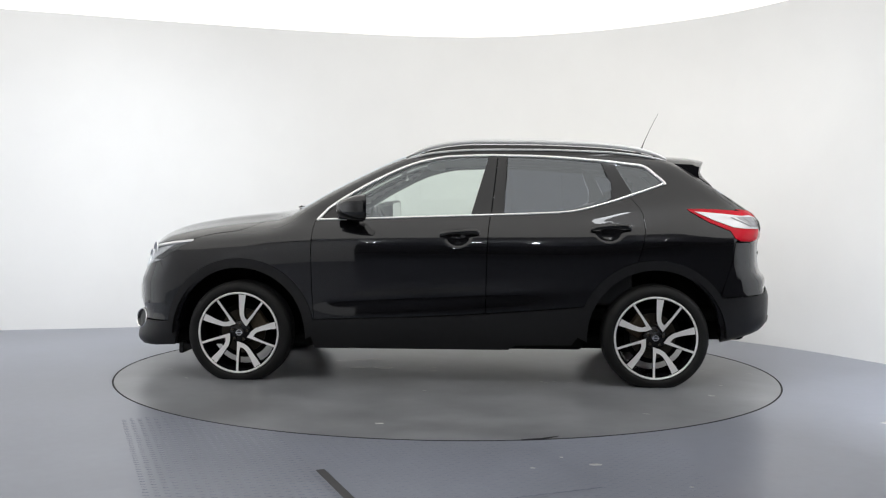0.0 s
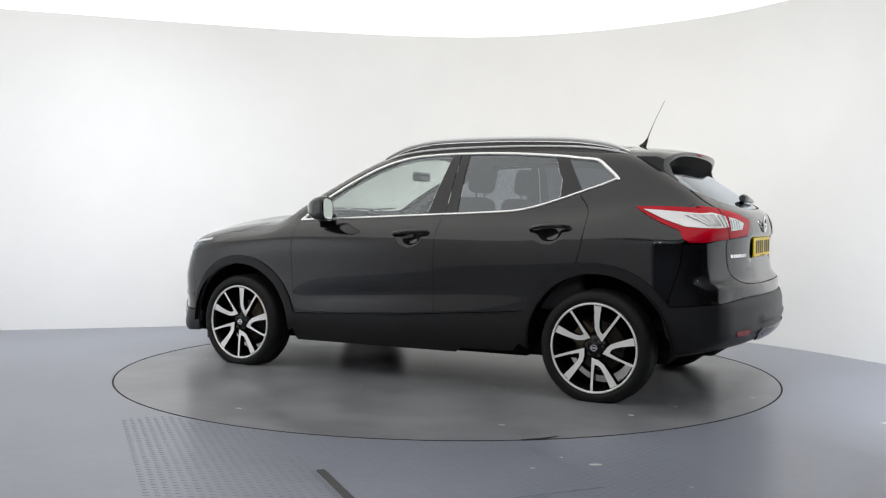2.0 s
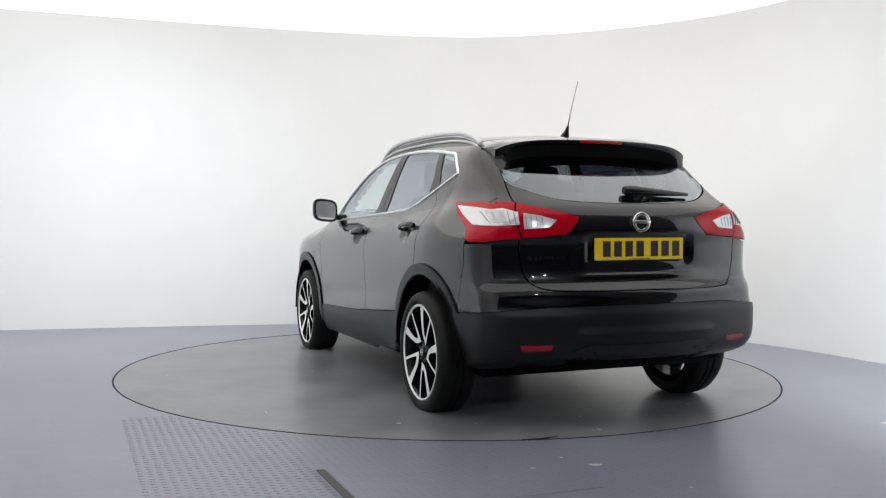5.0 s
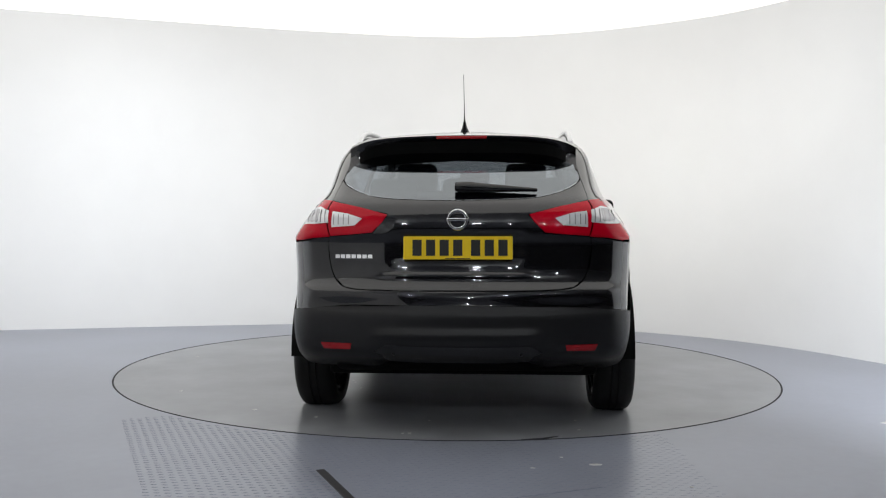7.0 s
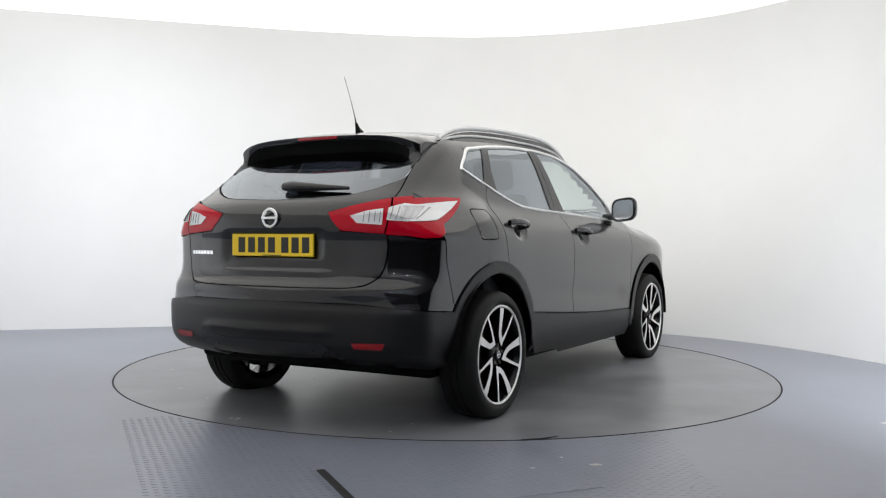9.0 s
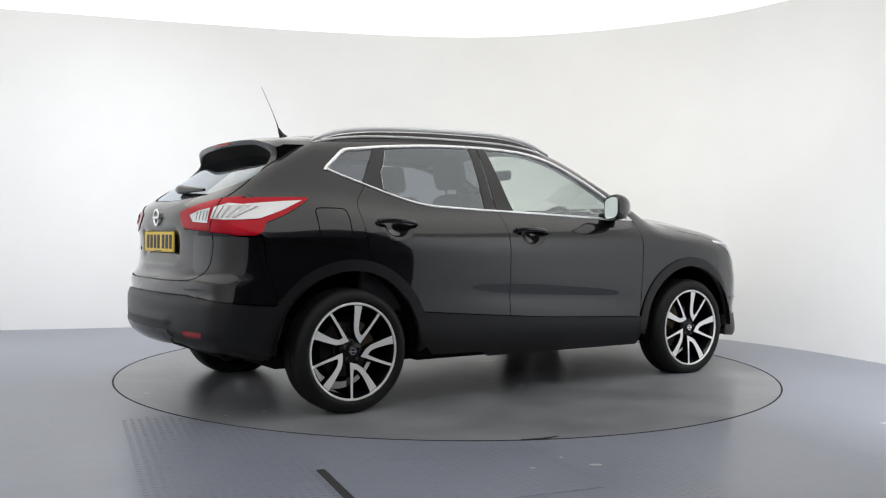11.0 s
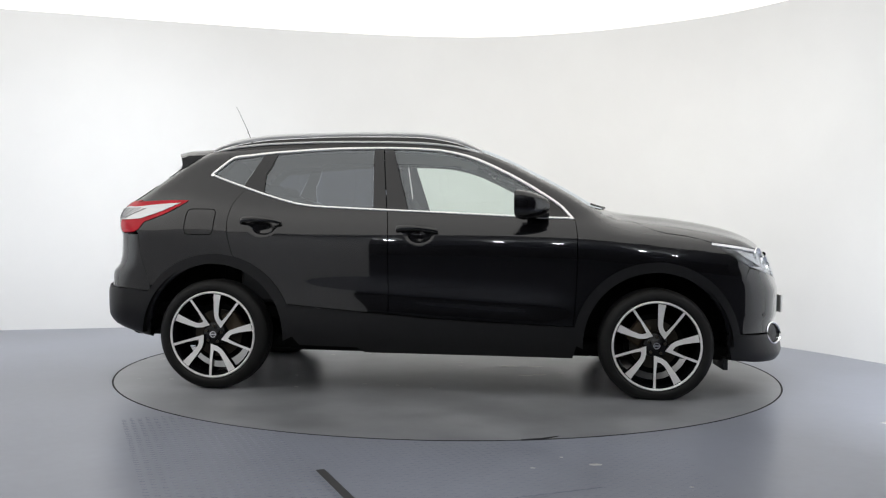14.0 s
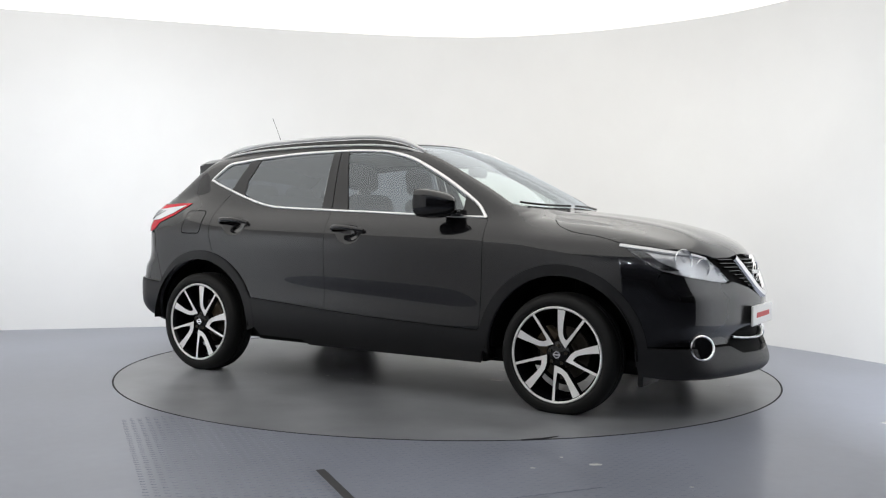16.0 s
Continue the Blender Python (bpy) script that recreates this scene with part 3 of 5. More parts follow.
def car_side(car, s):
    """Panels, glass and trim of one side; s is 1 on the left, -1 on the right."""
    # doors, belt line down to the sill cladding
    front = [a for a in shifted(b_cut, GAP) if a[1] <= BELT(a[0]) - 0.004 and a[1] > CLAD_TOP(a[0])]
    nose = [a for a in shifted(a_cut, -GAP) if a[1] <= 1.04 and a[1] > CLAD_TOP(a[0])]
    poly = along(BELT, front[0][0], nose[0][0], -0.004) + nose + along(CLAD_TOP, nose[-1][0], front[-1][0], 0.004) + front[::-1]
    fd = panel("front_door", poly, side_chart, PAINT, car, cell=0.012, flip=s, lift=dish(-0.217, 0.034, 0.952))
    back = [a for a in shifted(b_cut, -GAP) if a[1] <= BELT(a[0]) - 0.004 and a[1] > CLAD_TOP(a[0])]
    rear_edge = [a for a in shifted(c_cut, GAP) if a[1] <= BELT(a[0]) - 0.004]
    arch = arc_part(-HUB_X, ARCH_OUT - 0.01, lambda a: a[0] > rear_edge[-1][0] and a[1] > CLAD_TOP(a[0]))
    poly = along(BELT, rear_edge[0][0], back[0][0], -0.004) + back + along(CLAD_TOP, back[-1][0], arch[-1][0], 0.004) + arch[::-1] + rear_edge[::-1]
    rd = panel("rear_door", poly, side_chart, PAINT, car, cell=0.012, flip=s, lift=dish(-1.169, -0.916, 0.985))
    # front wing
    edge = [a for a in shifted(a_cut, GAP) if a[1] > CLAD_TOP(a[0])]
    arch = arc_part(HUB_X, ARCH_OUT - 0.01, lambda a: a[0] > edge[-1][0] + 0.005 and (a[1] > 0.46 or a[0] < HUB_X) and a[1] > CLAD_TOP(a[0]))
    hood_cut = [st(1.005, 0.575), st(1.09, 0.59), st(1.185, 0.632), st(1.255, 0.735), (1.36, 0.972), (1.50, 0.952), (1.632, 0.919), (1.70, 0.875), (1.80, 0.811), (1.858, 0.777)]
    poly = [(0.838, 1.056), (0.90, 1.09), st(0.93, 0.66)] + catmull(hood_cut) + [(1.848, 0.755), (1.80, 0.60), (1.762, 0.49)] + arch[::-1] + edge[::-1]
    panel("front_wing", poly, side_chart, PAINT, car, flip=s)
    # roof rail of the body: A pillar, cantrail and C pillar
    upper = [st(x, 0.575) for x in np.linspace(-1.36, 0.15, 40)] + [st(x, 0.575 + 0.09 * ((x - 0.15) / 0.8)) for x in np.linspace(0.18, 0.94, 24)]
    lower = [a for a in dlo_top if a[0] > -1.30]
    poly = upper + [(0.90, 1.094), (0.838, 1.058)] + lower[::-1]
    panel("cantrail", poly, side_chart, PAINT, car, flip=s)
    # rear quarter
    lamp_low = [(-1.660, 1.100), (-1.700, 1.062), (-1.785, 1.020), (-1.828, 0.975), (-1.826, 0.930), (-1.812, 0.912)]
    cut = [a for a in shifted(c_cut, -GAP) if a[1] < BELT(a[0])]
    arch = arc_part(-HUB_X, ARCH_OUT - 0.01, lambda a: a[0] < cut[-1][0] and a[1] > 0.60)
    tip = [a for a in dlo_top if a[0] <= -1.30]
    lowtip = [a for a in dlo_low if a[0] < cut[0][0]]
    poly = [(-1.30, 1.39)] + [st(-1.345, 0.575), st(-1.38, 0.585)] + [(-1.47, 1.425), (-1.56, 1.355), (-1.64, 1.290), (-1.74, 1.215), (-1.84, 1.140), (-1.80, 1.112), (-1.70, 1.114)] + lamp_low + [(-1.80, 0.80), (-1.735, 0.60)] + arch + cut[::-1] + lowtip[::-1] + tip
    panel("rear_quarter", poly, side_chart, PAINT, car, flip=s)
    # fuel flap on the right side only
    if s < 0:
        c = [(-1.518, 0.945), (-1.509, 0.922), (-1.488, 0.915), (-1.365, 0.915), (-1.343, 0.922), (-1.335, 0.945), (-1.335, 1.040), (-1.344, 1.062), (-1.366, 1.070), (-1.486, 1.070), (-1.509, 1.062), (-1.518, 1.040)]
        ring = c + c[:1]
        band("fuel_flap_gap", catmull(ring, 0.01), 0.006, side_chart, MATT, car, off=0.0006, depth=0.002, flip=s)
    # arches and sill in dark plastic
    for cx, name in ((-HUB_X, "rear_arch_trim"), (HUB_X, "front_arch_trim")):
        a0, a1 = (172, 8) if cx < 0 else (172, 8)
        inner = circle_arc(cx, HUB_Z, ARCH_IN, a0 + 12, a1 - 12)
        outer = circle_arc(cx, HUB_Z, ARCH_OUT, a1 - 8, a0 + 8)
        panel(name, inner + outer, side_chart, PLASTIC, car, cell=0.025, off=0.010, depth=0.05, label="matt dark plastic wheel-arch trim", flip=s)
    left = arc_part(-HUB_X, ARCH_OUT - 0.004, lambda a: a[0] > -1.0 and a[1] < CLAD_TOP(a[0]))
    right = arc_part(HUB_X, ARCH_OUT - 0.004, lambda a: a[0] < 1.0 and a[1] < CLAD_TOP(a[0]))
    poly = along(CLAD_TOP, left[0][0], right[-1][0], -0.003) + right[::-1] + [(0.86, 0.30), (0.84, 0.225), (-0.40, 0.225), (-0.45, 0.255), (-0.80, 0.26)] + left[::-1]
    panel("sill_cladding", poly, side_chart, PLASTIC, car, off=0.006, depth=0.04, label="matt dark plastic sill cladding", flip=s)
    # glass and pillars inside the chrome outline
    def inside(x0, x1, top=-0.012, low=0.008):
        return along(HEADER, x0, x1, top), along(BELT, x0, x1, low)
    t, l = inside(-1.085, -1.372)
    qg = [(-1.082, 1.416)] + t + [(-1.372, 1.289)] + [a for a in l[::-1] if a[0] < -1.195] + [(-1.195, 1.222)]
    panel("quarter_window", qg, side_chart, PRIVACY, car, cell=0.04, off=-0.004, depth=0.004, label="dark privacy glass quarter light", flip=s).visible_shadow = False
    t, l = inside(-0.397, -0.992)
    rg = t + [(-1.030, 1.33), (-1.055, 1.29), (-1.056, 1.19)] + [a for a in l[::-1] if a[0] > -1.03] + [(-0.377, 1.095)]
    panel("rear_door_window", rg, side_chart, PRIVACY, rd, cell=0.04, off=-0.004, depth=0.004, label="dark privacy glass door window", flip=s).visible_shadow = False
    t, l = inside(0.66, -0.272)
    fg = t + [(-0.157, 1.088)] + [a for a in l[::-1] if a[0] > -0.157]
    panel("front_door_window", fg, side_chart, GLASS, fd, cell=0.04, off=-0.004, depth=0.004, label="pale green tinted door window", flip=s).visible_shadow = False
    t, l = inside(0.815, 0.665)
    panel("mirror_sail", t + [(0.665, 1.058), (0.815, 1.056)], side_chart, GLOSS, fd, off=-0.002, depth=0.006, flip=s)
    t, _ = inside(-0.997, -1.078)
    panel("rear_pillar_trim", t + [(-1.19, 1.218), (-1.06, 1.176), (-1.06, 1.292), (-1.034, 1.335)], side_chart, PILLAR, rd, off=0.0, depth=0.006, flip=s)
    t, _ = inside(-0.337, -0.393)
    panel("door_pillar_trim", t + [(-0.373, 1.093), (-0.294, 1.088)], side_chart, PILLAR, rd, off=0.0, depth=0.006, flip=s)
    t, _ = inside(-0.276, -0.330)
    panel("door_pillar_trim", t + [(-0.287, 1.087), (-0.161, 1.084)], side_chart, PILLAR, fd, off=0.0, depth=0.006, flip=s)
    # dark seals round the openings, inside the glass
    band("window_seal", [(a[0], a[1] + 0.004) for a in dlo_top], 0.066, side_chart, DASH, car, off=-0.016, depth=0.030, flip=s)
    # chrome round the windows
    inset = [(a[0], a[1] - 0.009) for a in dlo_top]
    band("window_chrome", inset, 0.020, side_chart, SATIN, car, off=0.007, label="bright chrome window surround", flip=s)
    band("window_chrome", [(a[0], a[1] + 0.003) for a in dlo_low], 0.015, side_chart, SATIN, car, off=0.007, label="bright chrome waist strip", flip=s)
    handle(fd, s, -0.217, 0.034, 0.952)
    handle(rd, s, -1.169, -0.916, 0.985)


def dish(x0, x1, z):
    """The hollow behind a door handle, as a depth over the door's skin."""
    cx = (x0 + x1) / 2 + 0.01
    return lambda q, P: -0.024 * np.clip(1 - ((q[:, 0] - cx) / 0.094) ** 2 - ((q[:, 1] - z + 0.016) / 0.064) ** 2, 0, 1) ** 1.5


def handle(door, s, x0, x1, z):
    """A bowed pull handle over the hollow."""
    P, N = skin(*side_chart(np.array([(x0 + (x1 - x0) * k / 12, z + 0.012 - 0.012 * (k / 12)) for k in range(13)])))
    bm = bmesh.new()
    rings = []
    for k in range(13):
        u = k / 12
        lift = 0.010 + 0.030 * math.sin(math.pi * u) ** 0.5
        hh = 0.017 - 0.005 * u
        c = P[k] + N[k] * lift
        rings.append([bm.verts.new((c[0], (c[1] + 0.011 * math.cos(a)) * s, c[2] + hh * math.sin(a))) for a in [2 * math.pi * i / 12 for i in range(12)]])
    for a, b in zip(rings, rings[1:]):
        for i in range(12):
            bm.faces.new((a[i], a[(i + 1) % 12], b[(i + 1) % 12], b[i]))
    bm.faces.new(rings[0])
    bm.faces.new(rings[-1])
    part("handle", bm, PAINT, door)


def inner_shell(car):
    """The dark structure under the panels, open at the windows and arches."""
    nu, nv = 190, 140
    us = np.linspace(-1, 1, nu)
    O, D = [], []
    for u in us:
        # centres run along the car; the rays lean outward over the ends
        if abs(u) < 0.72:
            c, lean = 1.55 * u / 0.72, 0.0
        else:
            c, lean = 1.55 * np.sign(u), np.sign(u) * (abs(u) - 0.72) / 0.28 * math.pi / 2 * 0.999
        for j in range(nv):
            a = 2 * math.pi * j / nv
            d = np.array([math.sin(lean), math.cos(lean) * math.cos(a), math.cos(lean) * math.sin(a)])
            o = np.array([c, 0, 0.72])
            O.append(o + d * 1.25)
            D.append(-d)
    P, N = skin(O, D, 1.25)
    P = P - N * 0.034
    faces = []
    dlo = [(a[0], a[1]) for a in DLO]
    for i in range(nu - 1):
        for j in range(nv):
            f = [i * nv + j, i * nv + (j + 1) % nv, (i + 1) * nv + (j + 1) % nv, (i + 1) * nv + j]
            c = P[f].mean(axis=0)
            n = N[f].mean(axis=0)
            y = abs(c[1])
            if abs(n[1]) > 0.5 and any(inside_poly(dlo, P[k][0], P[k][2]) for k in f):
                continue
            if min(math.hypot(c[0] - HUB_X, c[2] - HUB_Z), math.hypot(c[0] + HUB_X, c[2] - HUB_Z)) < ARCH_IN + 0.02 and y > 0.45:
                continue
            if n[2] > 0.3 and 0.20 < c[0] < 1.06 and y < 0.562 + 0.10 * (c[0] - 0.2) and c[2] > 1.12:
                continue
            if c[0] < -1.5 and 1.13 < c[2] < 1.46 and y < 0.55 and n[0] < -0.3:
                continue
            faces.append(f)
    mesh_object("inner_body", P, faces, MATT, car, "dark inner body structure", smooth=True)
    lining = [f for f in faces if P[f][:, 2].min() > 1.07 and -1.62 < P[f][:, 0].mean() < 1.0]
    used = sorted({k for f in lining for k in f})
    at = {k: i for i, k in enumerate(used)}
    mesh_object("headlining", [P[k] - N[k] * 0.012 for k in used], [[at[k] for k in f] for f in lining], LINING, car, "pale grey headlining and pillar trim", smooth=True)


def wheel_house(car):
    for sx in (1, -1):
        for s in (1, -1):
            bm = bmesh.new()
            n = 36
            rows = []
            for y in (0.885, 0.50):
                rows.append([bm.verts.new((sx * HUB_X + (ARCH_IN + 0.012) * math.cos(math.pi * i / n), y * s, HUB_Z + (ARCH_IN + 0.012) * math.sin(math.pi * i / n))) for i in range(n + 1)])
            for i in range(n):
                bm.faces.new((rows[0][i], rows[0][i + 1], rows[1][i + 1], rows[1][i]))
            bm.faces.new(rows[1])
            part("wheel_arch_liner", bm, MATT, car)


def car_top(car):
    """Bonnet, windscreen, roof and spoiler."""
    roof = [(0.225 - 0.16 * (y / 0.57) ** 2, y) for y in np.linspace(-0.57, 0.57, 31)]
    tail = [(-1.372 + 0.02 * (y / 0.57) ** 2, y) for y in np.linspace(0.57, -0.57, 31)]
    panel("roof", roof + tail, top_chart, PAINT, car, cell=0.05)
    screen_top = [(0.235 - 0.16 * (y / 0.57) ** 2, y) for y in np.linspace(-0.57, 0.57, 31)]
    side_l = [(x, 0.575 + 0.09 * ((x - 0.15) / 0.8)) for x in np.linspace(0.12, 0.92, 20)]
    base = [(1.085 - 0.165 * (abs(y) / 0.66) ** 2.2, y) for y in np.linspace(0.655, -0.655, 41)]
    panel("windscreen", screen_top + side_l + base + [(x, -y) for x, y in side_l[::-1]], top_chart, GLASS, car, cell=0.04, off=-0.003, depth=0.005, label="pale green tinted windscreen").visible_shadow = False
    def sy(x, z):
        return (x, float(skin(*side_chart(np.array([(x, z)])))[0][0, 1]) - 0.004)

    def fx(y, z):
        return (float(skin([[2.6, y, z]], [[-1, 0, 0]], 1.6)[0][0, 0]) - 0.008, y)
    hood_edge = [(1.0, 0.571), (1.09, 0.586), (1.185, 0.628), (1.255, 0.730), sy(1.36, 0.974), sy(1.50, 0.954), sy(1.632, 0.921), sy(1.70, 0.914), sy(1.77, 0.906), sy(1.86, 0.892), fx(0.60, 0.874), fx(0.52, 0.857),
                 (2.04, 0.42), (2.075, 0.25), (2.085, 0.0)]
    e = catmull(hood_edge, 0.03)
    front = [(1.095 - 0.165 * (abs(y) / 0.66) ** 2.2, y) for y in np.linspace(0.56, -0.56, 41)]
    panel("bonnet", e[::1] + [(x, -y) for x, y in e[::-1]] + front[::-1], top_chart, PAINT, car, cell=0.035,
          lift=lambda q, P: 0.010 * np.exp(-((np.abs(q[:, 1]) - 0.43) / 0.10) ** 2) * np.clip((q[:, 0] - 1.05) / 0.2, 0, 1) * np.clip((2.1 - q[:, 0]) / 0.25, 0, 1))
    # spoiler: a solid wing over the rear window
    bm = bmesh.new()
    rows, under, under_y = [], [], []
    ys = np.linspace(-0.592, 0.592, 45)
    for y in ys:
        w = abs(y) / 0.592
        tipx, tipz = -1.722 + 0.045 * w ** 2.2 + 0.035 * w ** 9, 1.462 - 0.020 * w ** 2 - 0.040 * w ** 7
        _, z0 = st(-1.376, min(abs(y), 0.59))
        z0 -= 0.02 * max(0, w - 0.9) / 0.1
        P = [(-1.376, z0), (-1.48, z0 - 0.012), (-1.60, (z0 + tipz) / 2 - 0.002), (tipx + 0.03, tipz + 0.004), (tipx, tipz - 0.004), (tipx + 0.006, tipz - 0.022 - 0.02 * w ** 8), (tipx + 0.03 - 0.03 * w ** 8, tipz - 0.036 - 0.035 * w ** 8),
             (-1.64 + 0.03 * w - 0.115 * w ** 8, 1.378 - 0.03 * w - 0.075 * w ** 8), (-1.635 + 0.06 * w - 0.10 * w ** 8, 1.338 - 0.02 * w - 0.075 * w ** 8), (-1.50, 1.40 - 0.06 * w ** 8)]
        rows.append([bm.verts.new((a, y, b)) for a, b in P])
        if w < 0.93:
            under.append([(P[5][0] + 0.010, P[5][1] - 0.008), (P[6][0] - 0.002, P[6][1] - 0.004), (P[7][0] - 0.004, P[7][1] - 0.004), (P[8][0] - 0.005, P[8][1] - 0.006), (P[8][0] + 0.012, P[8][1] + 0.012), (P[6][0] + 0.014, P[6][1] + 0.008)])
            under_y.append(y)
    for a, b in zip(rows, rows[1:]):
        for i in range(len(a)):
            bm.faces.new((a[i - 1], a[i], b[i], b[i - 1]))
    bm.faces.new(rows[0])
    bm.faces.new(rows[-1][::-1])
    sp = part("roof_spoiler", bm, PAINT, car, "glossy black roof spoiler", angle=50)
    # a matt black sheet puts the shade under the spoiler into colour
    bm = bmesh.new()
    rows = [[bm.verts.new((a, y, b)) for a, b in P] for y, P in zip(under_y, under)]
    for a, b in zip(rows, rows[1:]):
        for i in range(len(a)):
            bm.faces.new((a[i - 1], a[i], b[i], b[i - 1]))
    bm.faces.new(rows[0])
    bm.faces.new(rows[-1][::-1])
    part("spoiler_shade", bm, MATT, sp, "matt black sheet giving the shade under the spoiler", angle=50)
    bm = bmesh.new()
    box(bm, -1.7235, -1.70, -0.13, 0.13, 1.440, 1.456, 0.004)
    part("brake_light", bm, RED_DEEP, sp, "dark red high brake light strip")


def car_rear(car):
    """Tailgate, rear window, lamps and bumper; the rear chart is one for both sides."""
    def both(pts):
        return [rr(y, z) for y, z in pts] + [rr(-y, z) for y, z in pts[::-1]]
    win = [(0.0, 1.116), (0.325, 1.127), (0.47, 1.155), (0.56, 1.195), (0.598, 1.228), (0.588, 1.29), (0.545, 1.36), (0.50, 1.40)]
    c = catmull(win, 0.02)
    panel("rear_window", both(c), rear_chart, PRIVACY, car, cell=0.03, off=-0.004, depth=0.005, label="dark privacy glass rear window").visible_shadow = False
    low = catmull([(0.632, 0.938), (0.636, 0.88), (0.617, 0.771), (0.575, 0.716), (0.506, 0.692), (0.3, 0.684), (0.0, 0.683)], 0.02)
    up = catmull([(0.0, 1.108), (0.325, 1.119), (0.47, 1.147), (0.57, 1.19), (0.604, 1.222)], 0.02)
    lampside = [(0.622, 1.15), (0.626, 1.118)] + [(0.341, 1.048), (0.335, 1.04), (0.412, 0.950), (0.625, 0.934)]
    half = up + lampside + low
    gate = panel("tailgate", both(half), rear_chart, PAINT, car, cell=0.02, label="glossy black tailgate",
                 lift=lambda q, P: -0.011 * np.clip((0.35 - np.abs(P[:, 1])) / 0.06, 0, 1) ** 2 * np.clip((0.965 - P[:, 2]) / 0.03, 0, 1) * np.clip((P[:, 2] - 0.775) / 0.05, 0, 1) ** 2
                 + 0.007 * np.exp(-((P[:, 2] - 0.755) / 0.012) ** 2) * np.clip((0.40 - np.abs(P[:, 1])) / 0.1, 0, 1))
    # body strip between quarter panel, rear glass and tail lamp
    strip = [rr(0.632, 1.108), rr(0.629, 1.15), rr(0.611, 1.222), rr(0.606, 1.235), rr(0.596, 1.29), rr(0.553, 1.36), rr(0.508, 1.40), rs(-1.43, 1.418), rs(-1.52, 1.350), rs(-1.60, 1.285), rs(-1.70, 1.205), rs(-1.76, 1.150), rs(-1.68, 1.112), rs(-1.776, 1.106), rs(-1.88, 1.102), rr(0.690, 1.112)]
    for s in (1, -1):
        panel("pillar_skin", [(a * s, b) for a, b in strip], rear_chart, PAINT, car, cell=0.02, off=-0.003)
    # painted bumper below lamps and gate
    inner = [(0.0, 0.676), (0.3, 0.677), (0.506, 0.684), (0.582, 0.710), (0.625, 0.768), (0.644, 0.88), (0.640, 0.930)]
    half = [rr(*a) for a in catmull(inner, 0.02)] + [rr(0.70, 0.927), rs(-1.93, 0.912), rs(-1.818, 0.908), rs(-1.806, 0.80), rs(-1.741, 0.60), rs(-1.74, 0.566), rs(-1.84, 0.572), rr(0.72, 0.592), rr(0.662, 0.597), rr(0.5, 0.611), rr(0.0, 0.613)]
    for s in (1, -1):
        h = [(a * s, b) for a, b in half]
        panel("rear_bumper_skin", h, rear_chart, PAINT, car, cell=0.02)
    # lower bumper in dark plastic, one piece
    top = [rr(0.0, 0.607), rr(0.25, 0.607), rr(0.5, 0.605), rr(0.662, 0.591), rr(0.72, 0.586), rs(-1.84, 0.566), rs(-1.70, 0.558)]
    low = [rs(-1.705, 0.50), rs(-1.725, 0.40), rs(-1.76, 0.285), rr(0.66, 0.30), rr(0.36, 0.29), rr(0.0, 0.285)]
    half = top + low
    lower = panel("rear_lower_bumper", half + [(-a, b) for a, b in half[::-1]], rear_chart, PLASTIC, car, cell=0.02, off=0.012, depth=0.04, label="matt dark plastic lower rear bumper",
                  lift=lambda q, P: -0.030 * np.clip((0.40 - np.abs(P[:, 1])) / 0.05, 0, 1) * np.clip((0.36 - P[:, 2]) / 0.02, 0, 1) + 0.012 * np.exp(-((P[:, 2] - 0.475) / 0.02) ** 2) * np.clip((0.42 - np.abs(P[:, 1])) / 0.08, 0, 1))
    insert = [(0.395, 0.398), (0.340, 0.424), (0.20, 0.421), (0.0, 0.420), (0.0, 0.352), (0.20, 0.352), (0.33, 0.358), (0.36, 0.385)]
    panel("bumper_insert", [rr(*a) for a in insert[:4]] + [rr(-y, z) for y, z in insert[2::-1]] + [rr(-y, z) for y, z in insert[:4:-1]] + [rr(*a) for a in insert[4:]], rear_chart, GLOSS, lower, cell=0.02, off=0.018, depth=0.03, label="smooth dark valance insert")
    for s in (1, -1):
        q = [rr(s * 0.660, 0.428), rr(s * 0.505, 0.428), rr(s * 0.512, 0.404), rr(s * 0.645, 0.402)]
        panel("rear_reflector", q, rear_chart, RED_DEEP, lower, cell=0.02, off=0.016, depth=0.01, label="dull red bumper reflector")
        bm = bmesh.new()
        bmesh.ops.create_uvsphere(bm, u_segments=14, v_segments=8, radius=0.015, matrix=Matrix.Translation((-2.136, 0.30 * s, 0.388)))
        part("fog_socket", bm, PLASTIC, lower)
    # lamps: outer piece on the body, inner piece on the gate
    for s in (1, -1):
        def sq(pts):
            return [(a * s, b) for a, b in pts]
        outer = [rs(-1.530, 1.122), rs(-1.65, 1.122), rs(-1.776, 1.117), rs(-1.88, 1.110), rr(0.690, 1.122), rr(0.629, 1.112), rr(0.631, 0.937), rr(0.72, 0.932), rs(-1.92, 0.920), rs(-1.85, 0.922), rs(-1.815, 0.940), rs(-1.790, 0.986), rs(-1.672, 1.034), rs(-1.590, 1.080), rs(-1.545, 1.108)]
        lamp = panel("tail_lamp", sq(outer), rear_chart, RED, car, cell=0.014, off=0.004, label="red and white wrap-round tail lamp")
        white = [rs(-1.575, 1.104), rs(-1.66, 1.098), rs(-1.776, 1.088), rs(-1.88, 1.077), rr(0.685, 1.082), rr(0.636, 1.062), rr(0.636, 1.005), rr(0.71, 0.998), rs(-1.90, 0.998), rs(-1.82, 1.004), rs(-1.70, 1.046), rs(-1.615, 1.086)]
        panel("white_lens", sq(white), rear_chart, LAMP_WHITE, lamp, cell=0.014, off=0.0075, depth=0.006, label="clear white lens")
